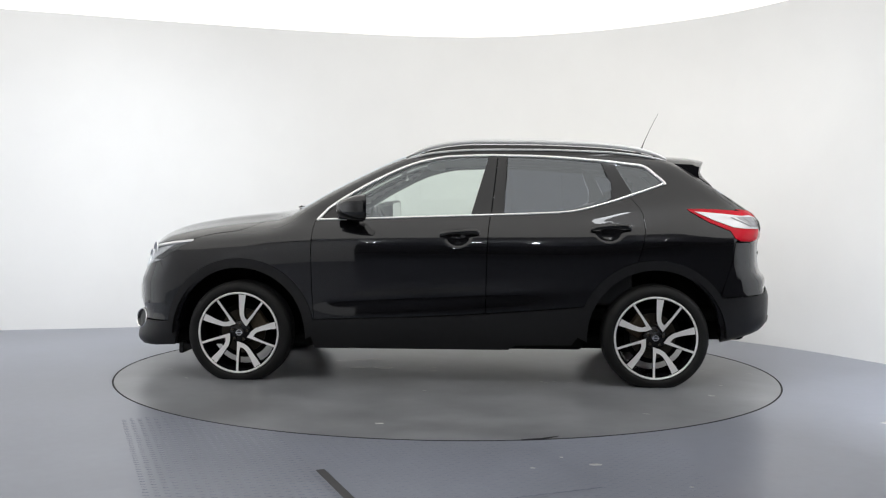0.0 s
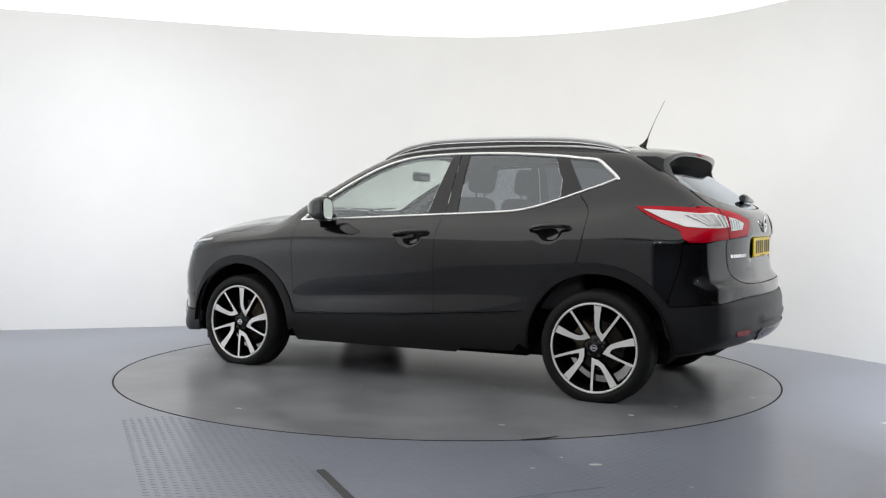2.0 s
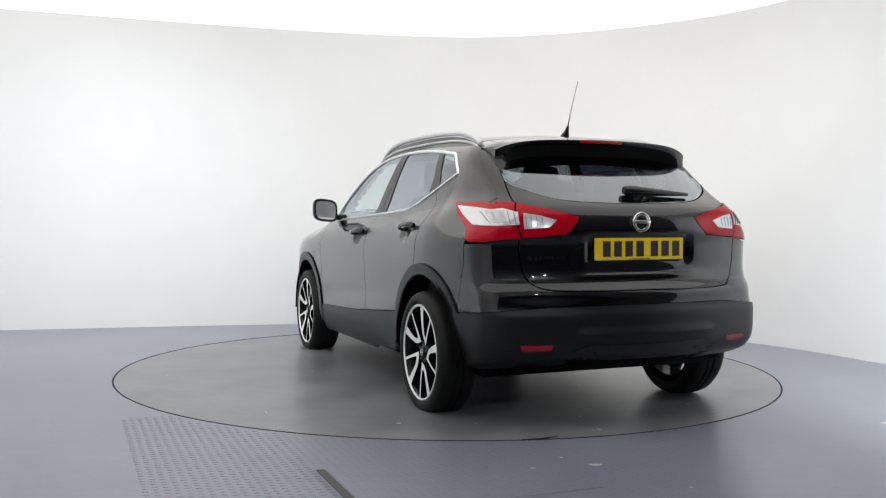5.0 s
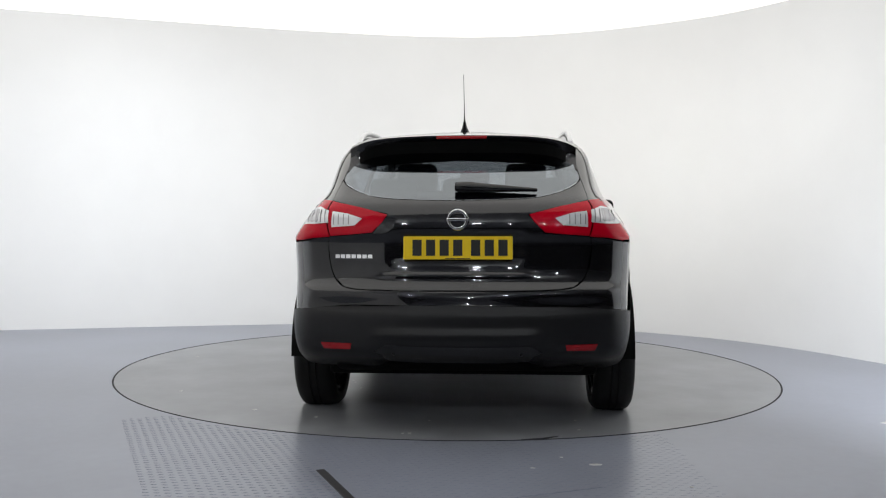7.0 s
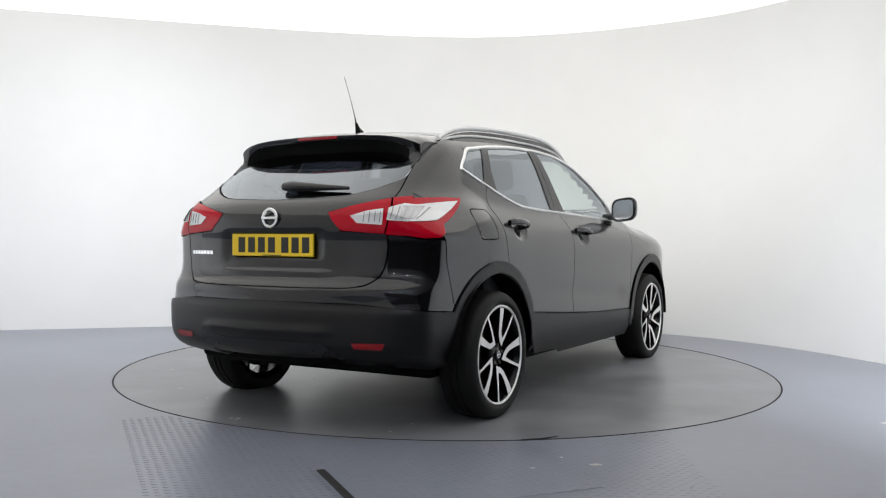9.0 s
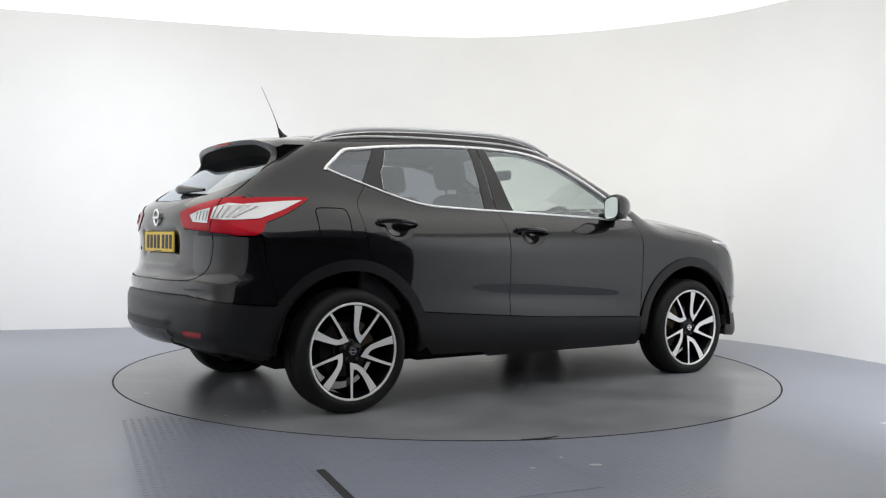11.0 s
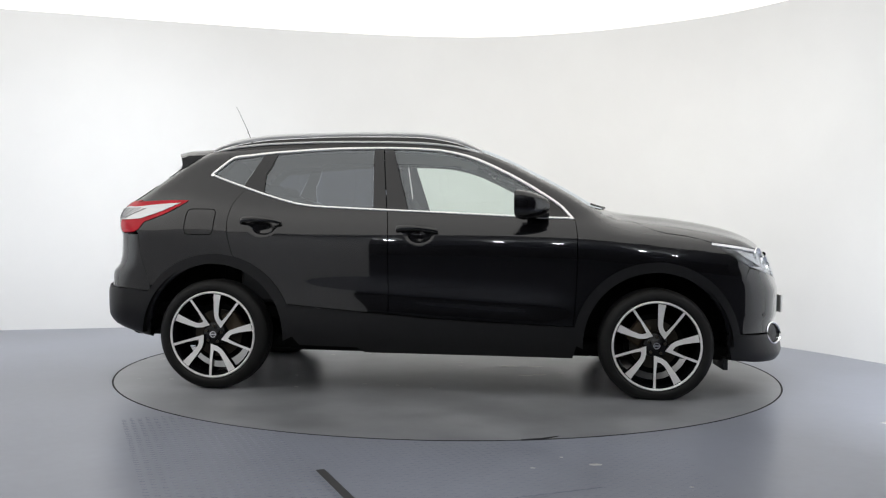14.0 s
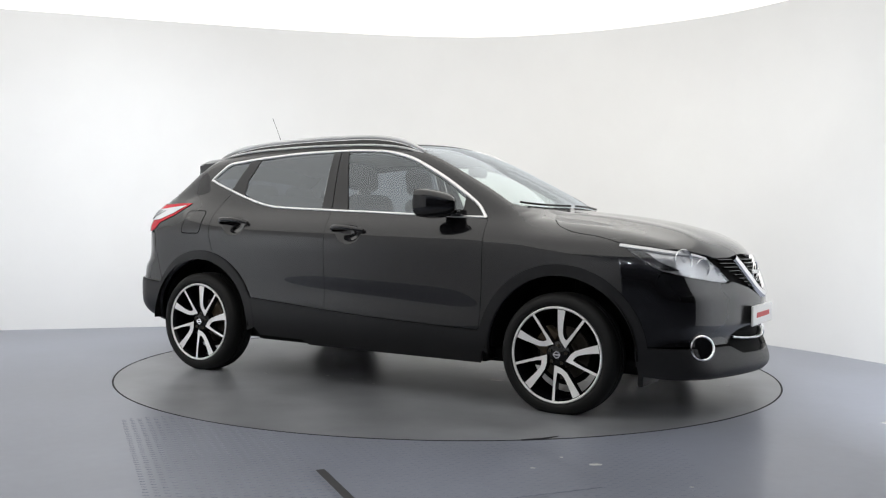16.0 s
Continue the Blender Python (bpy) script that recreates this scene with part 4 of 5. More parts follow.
        grey = [rr(0.685, 1.070), rr(0.738, 1.072), rr(0.742, 1.008), rr(0.690, 1.012)]
        panel("lamp_reflector", sq(grey), rear_chart, LAMP_GREY, lamp, cell=0.014, off=0.009, depth=0.004)
        inner = [rr(0.623, 1.109), rr(0.48, 1.078), rr(0.341, 1.042), rr(0.365, 1.005), rr(0.415, 0.957), rr(0.52, 0.948), rr(0.625, 0.941)]
        lamp2 = panel("gate_lamp", sq(inner), rear_chart, RED, car, cell=0.014, off=0.004, label="red tail lamp on the tailgate")
        white = [rr(0.614, 1.058), rr(0.54, 1.047), rr(0.462, 1.024), rr(0.500, 0.990), rr(0.618, 0.982)]
        panel("white_lens", sq(white), rear_chart, LAMP_WHITE, lamp2, cell=0.014, off=0.0075, depth=0.006, label="clear white reversing lens")
        for y in (0.530, 0.556, 0.582, 0.606):
            q = [rr(y - 0.0018, 1.043 - 0.10 * max(0, 0.56 - y)), rr(y + 0.0018, 1.044 - 0.10 * max(0, 0.56 - y)), rr(y + 0.0018, 0.994), rr(y - 0.0018, 0.995)]
            panel("reflector_rib", sq(q), rear_chart, LAMP_RIB, lamp2, cell=0.014, off=0.0095, depth=0.004)
        for y in (0.652, 0.676, 0.700, 0.724, 0.748):
            q = [rr(y - 0.0018, 1.066), rr(y + 0.0018, 1.067), rr(y + 0.0018, 1.006), rr(y - 0.0018, 1.006)]
            panel("reflector_rib", sq(q), rear_chart, LAMP_RIB, lamp, cell=0.014, off=0.0105, depth=0.004)
    # number plate with bars for its characters
    P, N = skin([[-2.6, 0, 0.882]], [[1, 0, 0]], 1.2)
    px = P[0, 0]
    plate = new("number_plate")
    plate.parent = car
    bm = bmesh.new()
    box(bm, px - 0.004, px + 0.006, -0.261, 0.261, 0.827, 0.938, 0.003)
    pl = part("plate", bm, YELLOW, plate, "yellow reflective rear plate", smooth=False)
    tagged(plate, "yellow rear number plate with dark bars")
    for k, y in enumerate((0.195, 0.130, 0.065, 0.0, -0.085, -0.150, -0.215)):
        bm = bmesh.new()
        box(bm, px - 0.0055, px - 0.003, y - 0.022, y + 0.022, 0.845, 0.922, 0.0)
        part("bar", bm, INK, plate, smooth=False)
    bm = bmesh.new()
    box(bm, px - 0.0055, px - 0.003, -0.06, 0.06, 0.8305, 0.8345)
    part("maker_bar", bm, INK, plate, smooth=False)
    # badge: a ring with a cross bar
    badge(car, Vector((-2.094, 0, 1.017)), -1, 0.043)
    # model lettering as one plain bar shape, gate handle strip
    for k in range(7):
        y = 0.600 - 0.0275 * k
        q = [rr(y, 0.850), rr(y - 0.022, 0.850), rr(y - 0.022, 0.832), rr(y, 0.832)]
        panel("letter_bar", q, rear_chart, CHROME, gate, cell=0.01, off=0.004, depth=0.004)
    # wiper
    bm = bmesh.new()
    pts = []
    for k in range(12):
        u = k / 11
        y = 0.02 - 0.40 * u
        z = 1.160 - 0.008 * u
        P, N = skin([[-2.6, y, z]], [[1, 0, 0]], 1.4)
        pts.append((P[0] + N[0] * (0.024 - 0.010 * u)))
    tube(bm, pts, [0.020, 0.027, 0.027] + [0.024 - 0.0020 * k for k in range(9)], 12)
    part("rear_wiper", bm, GLOSS, car, "gloss black rear wiper arm")


def badge(parent, at, face, r):
    ring = new("badge")
    ring.parent = parent
    bm = bmesh.new()
    n = 40
    rows = []
    for i in range(n):
        a = 2 * math.pi * i / n
        rows.append([bm.verts.new((at.x + face * (0.006 + 0.006 * math.cos(b)), at.y + (r + 0.008 * math.sin(b)) * math.cos(a), at.z + (r + 0.008 * math.sin(b)) * math.sin(a))) for b in [2 * math.pi * j / 8 for j in range(8)]])
    for i in range(n):
        for j in range(8):
            bm.faces.new((rows[i][j], rows[i][(j + 1) % 8], rows[(i + 1) % n][(j + 1) % 8], rows[(i + 1) % n][j]))
    part("badge_ring", bm, CHROME, ring, "chrome ring")
    bm = bmesh.new()
    box(bm, at.x - 0.006 + face * 0.006, at.x + 0.006 + face * 0.008, at.y - r * 1.22, at.y + r * 1.22, at.z - r * 0.17, at.z + r * 0.17, 0.003)
    part("badge_bar", bm, CHROME, ring, "chrome cross bar")


def car_front(car):
    """Front bumper, lamps, grille and fog lamps."""
    head = [(1.637, 0.917), (1.70, 0.910), (1.77, 0.902), (1.86, 0.888)]
    top = [fs(*a) for a in head] + [ff(0.60, 0.870), ff(0.52, 0.852)]
    low = [ff(0.455, 0.79), ff(0.395, 0.728), ff(0.42, 0.720), ff(0.55, 0.733), ff(0.69, 0.753), fs(1.86, 0.784), fs(1.80, 0.814), fs(1.70, 0.879)]
    half = [fs(1.787, 0.60), fs(1.845, 0.74), fs(1.862, 0.772), ff(0.69, 0.745), ff(0.55, 0.725), ff(0.42, 0.712), ff(0.36, 0.725), ff(0.20, 0.690), ff(0.10, 0.650), ff(0.0, 0.635), ff(0.0, 0.485), ff(0.22, 0.482), ff(0.34, 0.465), ff(0.40, 0.43),
            ff(0.43, 0.395), fs(1.96, 0.393), fs(1.74, 0.388), fs(1.742, 0.48)]
    for s in (1, -1):
        def sq(pts):
            return [(a * s, b) for a, b in pts]
        panel("front_bumper_skin", sq(half), front_chart, PAINT, car, cell=0.02)
        lens = sq(top + low)
        hl = panel("headlamp", lens, front_chart, LAMP_GREY, car, cell=0.02, off=-0.010, depth=0.002, label="clear headlamp with chrome reflector and white brow")
        panel("headlamp_lens", lens, front_chart, LENS, hl, cell=0.02, off=0.002, depth=0.010, label="clear polycarbonate lens").visible_shadow = False
        brow = top + [ff(0.525, 0.840), ff(0.60, 0.857)] + [fs(a, b - 0.013) for a, b in head[::-1]]
        panel("light_brow", sq(brow), front_chart, LAMP_WHITE, hl, cell=0.02, off=0.0035, depth=0.01, label="white running-light brow")
        dark = [fs(1.65, 0.908), fs(1.72, 0.897), fs(1.77, 0.885), fs(1.84, 0.835), ff(0.735, 0.785), fs(1.86, 0.786), fs(1.80, 0.816), fs(1.70, 0.880)]
        panel("lamp_bezel", sq(dark), front_chart, GLOSS, hl, cell=0.02, off=-0.006, depth=0.006)
        for yy, zz, r in ((0.690, 0.838, 0.060), (0.575, 0.800, 0.046), (0.480, 0.775, 0.030)):
            P, N = skin([[2.6, yy, zz]], [[-1, 0, 0]], 1.4)
            at, nn = Vector(P[0] * [1, s, 1]), Vector((0.80, 0.52 * s, 0.10)).normalized()
            m = Matrix.Translation(at - nn * 0.012) @ nn.to_track_quat("Y", "Z").to_matrix().to_4x4()
            bm = bmesh.new()
            lathe(bm, [(r, 0.004), (r * 0.96, 0.008), (r * 0.90, 0.002), (r * 0.72, -0.022), (r * 0.45, -0.034), (r * 0.40, -0.020)], 28)
            bmesh.ops.transform(bm, matrix=m, verts=bm.verts)
            bowl = part("lamp_bowl", bm, CHROME, hl, "chromed reflector bowl")
            bm = bmesh.new()
            bmesh.ops.create_uvsphere(bm, u_segments=18, v_segments=10, radius=r * 0.46, matrix=m @ Matrix.Translation((0, -0.020, 0)))
            part("projector_lens", bm, LAMP_GREY, bowl, "glass projector")
        # chin in dark plastic
        chin = [ff(0.0, 0.330), ff(0.30, 0.335), ff(0.42, 0.382), fs(1.96, 0.382), fs(1.74, 0.382), fs(1.742, 0.33), fs(1.76, 0.235), fs(1.90, 0.225), ff(0.60, 0.222), ff(0.30, 0.222), ff(0.0, 0.222)]
        panel("chin_spoiler", sq(chin), front_chart, PLASTIC, car, cell=0.02, off=0.004, depth=0.03, label="matt dark plastic chin spoiler")
        # fog lamp
        P, N = skin([[2.6, 0.655, 0.384]], [[-1, 0, 0]], 1.4)
        at, nn = Vector(P[0] * [1, s, 1]), Vector(N[0] * [1, s, 1])
        nn = (nn + Vector((0, 0.55 * s, 0))).normalized()
        m = Matrix.Translation(at + nn * 0.016) @ nn.to_track_quat("Y", "Z").to_matrix().to_4x4()
        fog = new("fog_lamp")
        fog.parent = car
        bm = bmesh.new()
        lathe(bm, [(0.055, -0.02), (0.056, 0.006), (0.061, 0.011), (0.067, 0.008), (0.070, -0.012)], 36)
        bmesh.ops.transform(bm, matrix=m, verts=bm.verts)
        part("fog_ring", bm, CHROME, fog, "chrome fog lamp ring")
        bm = bmesh.new()
        bmesh.ops.create_circle(bm, cap_ends=True, segments=30, radius=0.06, matrix=m @ Matrix.Translation((0, -0.004, 0)) @ pose(0, 0, 0, 90, 0, 0))
        part("fog_glass", bm, GLOSS, fog)
        # parking sensors
        for x, z in ((1.83, 0.50), (1.965, 0.50)):
            P, N = skin(*side_chart(np.array([(x, z)])))
            q = [(x + 0.011 * math.cos(2 * math.pi * i / 14), z + 0.011 * math.sin(2 * math.pi * i / 14)) for i in range(14)]
            panel("parking_sensor", q, side_chart, GLOSS, car, cell=0.02, off=0.002, depth=0.004, flip=s)
        # chrome V
        band("grille_vee", sq([ff(0.225, 0.848), ff(0.16, 0.765), ff(0.095, 0.685), ff(0.06, 0.660), ff(0.0, 0.652)]), 0.050, front_chart, CHROME, car, off=0.022, depth=0.02, label="chrome V of the grille")
    # grille mesh: dark backing with bars
    g = [ff(y, 0.862 - 0.02 * (abs(y) / 0.45) ** 2) for y in np.linspace(-0.47, 0.47, 21)] + [ff(0.385, 0.735), ff(0.20, 0.695), ff(0.10, 0.655), ff(-0.10, 0.655), ff(-0.20, 0.695), ff(-0.385, 0.735)]
    grille = panel("grille", g, front_chart, MATT, car, cell=0.03, off=-0.02, depth=0.002, label="black honeycomb grille")
    for k in range(9):
        z = 0.68 + 0.02 * k
        half = min(0.10 + (z - 0.655) * 2.0, 0.42)
        band("grille_bar", [ff(y, z) for y in np.linspace(-half, half, 16)], 0.006, front_chart, GLOSS, grille, off=0.004, depth=0.015)
    badge(car, Vector((2.150, 0, 0.772)), 1, 0.060)
    # lower intake
    g = [ff(y, 0.488 - 0.02 * (abs(y) / 0.34) ** 2) for y in np.linspace(-0.34, 0.34, 15)] + [ff(0.40, 0.42), ff(0.30, 0.335), ff(0.0, 0.328), ff(-0.30, 0.335), ff(-0.40, 0.42)]
    panel("lower_intake", g, front_chart, MATT, car, cell=0.03, off=-0.03, depth=0.002, label="black lower air intake")
    band("intake_blade", [ff(y, 0.405 + 0.02 * (abs(y) / 0.35) ** 2) for y in np.linspace(-0.37, 0.37, 20)], 0.012, front_chart, SATIN, car, off=0.006, depth=0.02, label="thin satin intake blade")
    plate = new("front_number_plate")
    plate.parent = car
    bm = bmesh.new()
    box(bm, 2.196, 2.208, -0.26, 0.26, 0.479, 0.590, 0.003)
    part("plate", bm, PLATE_WHITE, plate, "white front plate", smooth=False)
    bm = bmesh.new()
    box(bm, 2.2075, 2.2090, -0.17, 0.17, 0.520, 0.548)
    part("bar", bm, RED_INK, plate, smooth=False)
    tagged(plate, "white front plate with a faint red bar")


def mirrors(car):
    for s in (1, -1):
        mir = new("door_mirror")
        mir.parent = car
        bm = bmesh.new()
        def oval(x, hy, hz, n=3.6):
            out = []
            for k in range(36):
                a = 2 * math.pi * k / 36
                cy, cz = math.cos(a), math.sin(a)
                y = 0.940 + hy * math.copysign(abs(cy) ** (2 / n), cy)
                z = 1.128 + hz * math.copysign(abs(cz) ** (2 / n), cz)
                back = -0.06 * max(0, (y - 0.93) / 0.1) * (x - 0.505) / 0.175
                out.append(bm.verts.new((x + max(back, -0.05) - 0.28 * (y - 0.940), y * s, z - 0.02 * (1.0 - (y - 0.81) / 0.22))))
            return out
        rings = [oval(0.505 + 0.175 * u, 0.098 * k, 0.084 * k * (1 - 0.12 * u)) for u, k in ((0.02, 0.88), (0.0, 0.93), (0.04, 0.985), (0.12, 1.0), (0.35, 0.985), (0.6, 0.90), (0.8, 0.75), (0.93, 0.54), (1.0, 0.28))]
        for p, q in zip(rings, rings[1:]):
            for k in range(36):
                bm.faces.new((p[k - 1], p[k], q[k], q[k - 1]))
        bm.faces.new(rings[0])
        bm.faces.new(rings[-1])
        bmesh.ops.recalc_face_normals(bm, faces=bm.faces)
        part("mirror_cap", bm, PAINT, mir, "gloss black mirror shell")
        bm = bmesh.new()
        rings = [oval(0.5075, 0.081, 0.067), oval(0.503, 0.080, 0.066)]
        for k in range(36):
            bm.faces.new((rings[0][k - 1], rings[0][k], rings[1][k], rings[1][k - 1]))
        bm.faces.new(rings[0])
        bm.faces.new(rings[1])
        bmesh.ops.recalc_face_normals(bm, faces=bm.faces)
        part("mirror_glass", bm, CHROME, mir, "mirror glass", smooth=False)
        bm = bmesh.new()
        box(bm, 0.56, 0.69, 0.74, 0.87, 1.050, 1.092, 0.014)
        for v in bm.verts:
            v.co.y *= s
        part("mirror_stalk", bm, GLOSS, mir)


def roof_things(car):
    for s in (1, -1):
        bm = bmesh.new()
        line = [(-1.43, 1.452), (-1.372, 1.480), (-1.28, 1.508), (-1.16, 1.530), (-1.0, 1.547), (-0.66, 1.564), (-0.31, 1.569), (-0.1, 1.565), (0.043, 1.547), (0.13, 1.527), (0.20, 1.500), (0.275, 1.468)]
        pts = catmull(line, 0.05)
        rings = []
        for i, (x, z) in enumerate(pts):
            e = min(1, min(i, len(pts) - 1 - i) / 4)
            ring = []
            for a in [2 * math.pi * k / 10 for k in range(10)]:
                ring.append(bm.verts.new((x, s * (0.578 + 0.014 * math.cos(a)), z - 0.004 + 0.015 * math.sin(a) * (0.55 + 0.45 * e))))
            rings.append(ring)
        for a, b in zip(rings, rings[1:]):
            for i in range(10):
                bm.faces.new((a[i], a[(i + 1) % 10], b[(i + 1) % 10], b[i]))
        bm.faces.new(rings[0])
        bm.faces.new(rings[-1])
        rail = part("roof_rail", bm, ANODISED, car, "satin silver roof rail")
        bm = bmesh.new()
        rows = []
        strip = []
        for x, z in pts:
            _, zr = st(x, 0.612)
            _, zc = st(x, 0.578)
            h = max(z - 0.024, zc - 0.006)
            rows.append([bm.verts.new((x, s * y, k)) for y, k in ((0.562, h), (0.583, h), (0.590, (h + zr) / 2), (0.612, zr - 0.004), (0.556, zr - 0.004))])
            m = zr + 0.52 * max(0.0, z - 0.02 - zr)
            strip.append((x, s * 0.594, max(m, zr - 0.002)))
        for a, b in zip(rows, rows[1:]):
            for i in range(5):
                bm.faces.new((a[i - 1], a[i], b[i], b[i - 1]))
        foot = bmesh.new()
        tube(foot, strip, [0.0075] * len(strip), 8)
        part("rail_foot", foot, ANODISED, rail, "thin silver strip along the rail's foot")
        # black filler in place of the shaded gap between rail and roof
        part("rail_gap_shade", bm, GLOSS, rail)
    bm = bmesh.new()
    _, z0 = st(-1.30, 0)
    tube(bm, [(-1.33, 0, z0 - 0.005), (-1.35, 0, z0 + 0.02), (-1.365, 0, z0 + 0.05)], [0.026, 0.014, 0.007], 12)
    ant = part("aerial_base", bm, GLOSS, car, "black roof aerial base")
    bm = bmesh.new()
    tube(bm, [(-1.362, 0, z0 + 0.04), (-1.378, 0, z0 + 0.085), (-1.415, 0, z0 + 0.17), (-1.476, 0, z0 + 0.290)], [0.0048, 0.0028, 0.0017, 0.0014], 8)
    part("aerial_rod", bm, PLASTIC, ant)
    for s in (1, -1):
        bm = bmesh.new()
        box(bm, 1.73, 1.76, 0.62 * s - 0.14, 0.62 * s + 0.14, 0.165, 0.24, 0.006)
        part("air_deflector", bm, PLASTIC, car)
    # wiper on the scuttle
    for y0, y1 in ((0.50, -0.08), (-0.15, -0.60)):
        bm = bmesh.new()
        pts = []
        for k in range(8):
            y = y0 + (y1 - y0) * k / 7
            x = 1.10 - 0.165 * (abs(y) / 0.66) ** 2.2 - 0.02
            P, N = skin([[x, y, 1.9]], [[0, 0, -1]], 1.2)
            pts.append(P[0] + N[0] * 0.010)
        tube(bm, pts, 0.006, 8)
        part("wiper_blade", bm, PLASTIC, car)


def underbody(car):
    bm = bmesh.new()
    box(bm, -1.70, 1.95, -0.70, 0.70, 0.215, 0.30, 0.03)
    box(bm, -0.88, 0.86, -0.80, 0.80, 0.22, 0.30, 0.03)
    box(bm, -1.95, -1.5, -0.62, 0.62, 0.27, 0.42, 0.04)
    part("underbody", bm, MATT, car, "black underbody")
    for sx in (1, -1):
        bm = bmesh.new()
        tube(bm, [(sx * HUB_X, -0.78, HUB_Z - 0.03), (sx * HUB_X, 0.78, HUB_Z - 0.03)], 0.05, 10)
        part("axle", bm, MATT, car)
        for s in (1, -1):
            bm = bmesh.new()
            tube(bm, [(sx * HUB_X + 0.03, 0.60 * s, 0.20), (sx * HUB_X + 0.03, 0.56 * s, 0.75)], 0.06, 10)
            part("damper", bm, MATT, car)


# ---- wheels ----
ROLL, PITCH = -0.665, -0.352   # the car leans a little to its left and nose
RIM_R, TYRE_R = 0.259, 0.334
WIDE_L = [(0.012, 0.975), (0.012, 0.80), (0.014, 0.62), (0.022, 0.43), (0.070, 0.30), (0.180, 0.150)]
WIDE_R = [(0.192, 0.955), (0.160, 0.78), (0.138, 0.62), (0.130, 0.48), (0.150, 0.39), (0.205, 0.318)]
THIN_L = [(0.180, 0.150), (0.305, 0.318), (0.425, 0.478), (0.632, 0.752)]
THIN_R = [(0.205, 0.318), (0.282, 0.400), (0.386, 0.520), (0.586, 0.790)]
SPOKE = WIDE_L + THIN_L[1:] + THIN_R[::-1] + WIDE_R[-2::-1]


def wheel(car, sx, s, hub_z):
    """A tyre on a five-spoke alloy wheel with machined faces and black pockets, brake behind it. Built facing +y, turned to its side."""
    w = new("wheel")
    w.parent = car
    hub_y = 0.905
    w.matrix_local = pose(sx * HUB_X, s * hub_y, hub_z, 0, 0, 0 if s > 0 else 180)
    floor_z = -(hub_z + s * hub_y * radians(ROLL) + sx * HUB_X * radians(PITCH)) + 0.001
    bm = bmesh.new()
    prof = [(0.262, -0.012), (0.268, -0.003), (0.282, 0.001), (0.302, -0.001), (0.318, -0.012), (0.328, -0.026), (TYRE_R - 0.001, -0.045), (TYRE_R, -0.075), (TYRE_R, -0.085), (TYRE_R - 0.007, -0.086), (TYRE_R - 0.007, -0.093), (TYRE_R, -0.094), (TYRE_R, -0.122),
            (TYRE_R - 0.007, -0.123), (TYRE_R - 0.007, -0.131), (TYRE_R, -0.132), (TYRE_R, -0.150), (TYRE_R - 0.004, -0.178), (0.322, -0.197), (0.300, -0.214), (0.268, -0.212), (0.255, -0.205)]
    lathe(bm, prof, 84)
    for v in bm.verts:
        if v.co.z < floor_z:
            v.co.y += 0.008 * (1 if v.co.y > -0.1 else -1) * min(1, (floor_z - v.co.z) / 0.02)
            v.co.z = floor_z
    part("tyre", bm, RUBBER, w, "black low-profile tyre", angle=50)
    bm = bmesh.new()
    lathe(bm, [(0.262, -0.014), (0.260, -0.006), (0.256, -0.004), (0.250, -0.006), (0.248, -0.012)], 84)
    part("rim_lip", bm, MACHINED, w, "bright machined rim lip")
    bm = bmesh.new()
    lathe(bm, [(0.248, -0.012), (0.237, -0.03), (0.228, -0.09), (0.222, -0.19), (0.24, -0.20)], 60)
    part("rim_barrel", bm, BARREL, w, "gloss black rim barrel")
    for k in range(5):
        a = -2 * math.pi * k / 5
        # the viewer's right, looking at +y from outside, is -x
        def turned(q):
            return [(-0.252 * (x * math.cos(a) - z * math.sin(a)), 0.252 * (x * math.sin(a) + z * math.cos(a))) for x, z in q]
        ring = turned(SPOKE)

        def face_depth(x, z):
            r = math.hypot(x, z) / 0.25
            return -0.012 - 0.022 * max(0.0, 1 - r) ** 1.5
        bm = bmesh.new()
        for el, er in ((WIDE_L, WIDE_R), (THIN_L, THIN_R)):
            le = [bm.verts.new((x, face_depth(x, z), z)) for x, z in turned(el)]
            re_ = [bm.verts.new((x, face_depth(x, z), z)) for x, z in turned(er)]
            for i in range(len(le) - 1):
                bm.faces.new((le[i], le[i + 1], re_[i + 1], re_[i]))
        bmesh.ops.remove_doubles(bm, verts=bm.verts, dist=0.0005)
        part("spoke_face", bm, MACHINED, w, "machined silver spoke face", smooth=False)
        bm = bmesh.new()
        top = [bm.verts.new((x, face_depth(x, z) - 0.0008, z)) for x, z in ring]
        low = [bm.verts.new((x * 0.985, face_depth(x, z) - 0.048, z * 0.985)) for x, z in ring]
        for i in range(len(top)):
            bm.faces.new((top[i - 1], top[i], low[i], low[i - 1]))
        part("spoke", bm, BARREL, w, "gloss black spoke side", smooth=False)
    bm = bmesh.new()
    lathe(bm, [(0.002, -0.030), (0.058, -0.034), (0.070, -0.044), (0.074, -0.085)], 40)
    part("hub_face", bm, BARREL, w)
    bm = bmesh.new()
    lathe(bm, [(0.001, -0.020), (0.022, -0.021), (0.027, -0.026), (0.027, -0.034)], 30)
    part("centre_cap", bm, GLOSS, w, "black centre cap")
    bm = bmesh.new()
    lathe(bm, [(0.014, -0.021), (0.014, -0.0185), (0.019, -0.0185), (0.019, -0.021)], 30)
    box(bm, -0.022, 0.022, -0.021, -0.0180, -0.0035, 0.0035)
    part("cap_badge", bm, CHROME, w)
    for k in range(5):
        a = 2 * math.pi * (k + 0.32) / 5
        bm = bmesh.new()
        c = Vector((0.050 * math.cos(a), -0.034, 0.050 * math.sin(a)))
        tube(bm, [c, c + Vector((0, 0.010, 0))], 0.009, 6)
        part("wheel_nut", bm, STEEL, w)
    bm = bmesh.new()
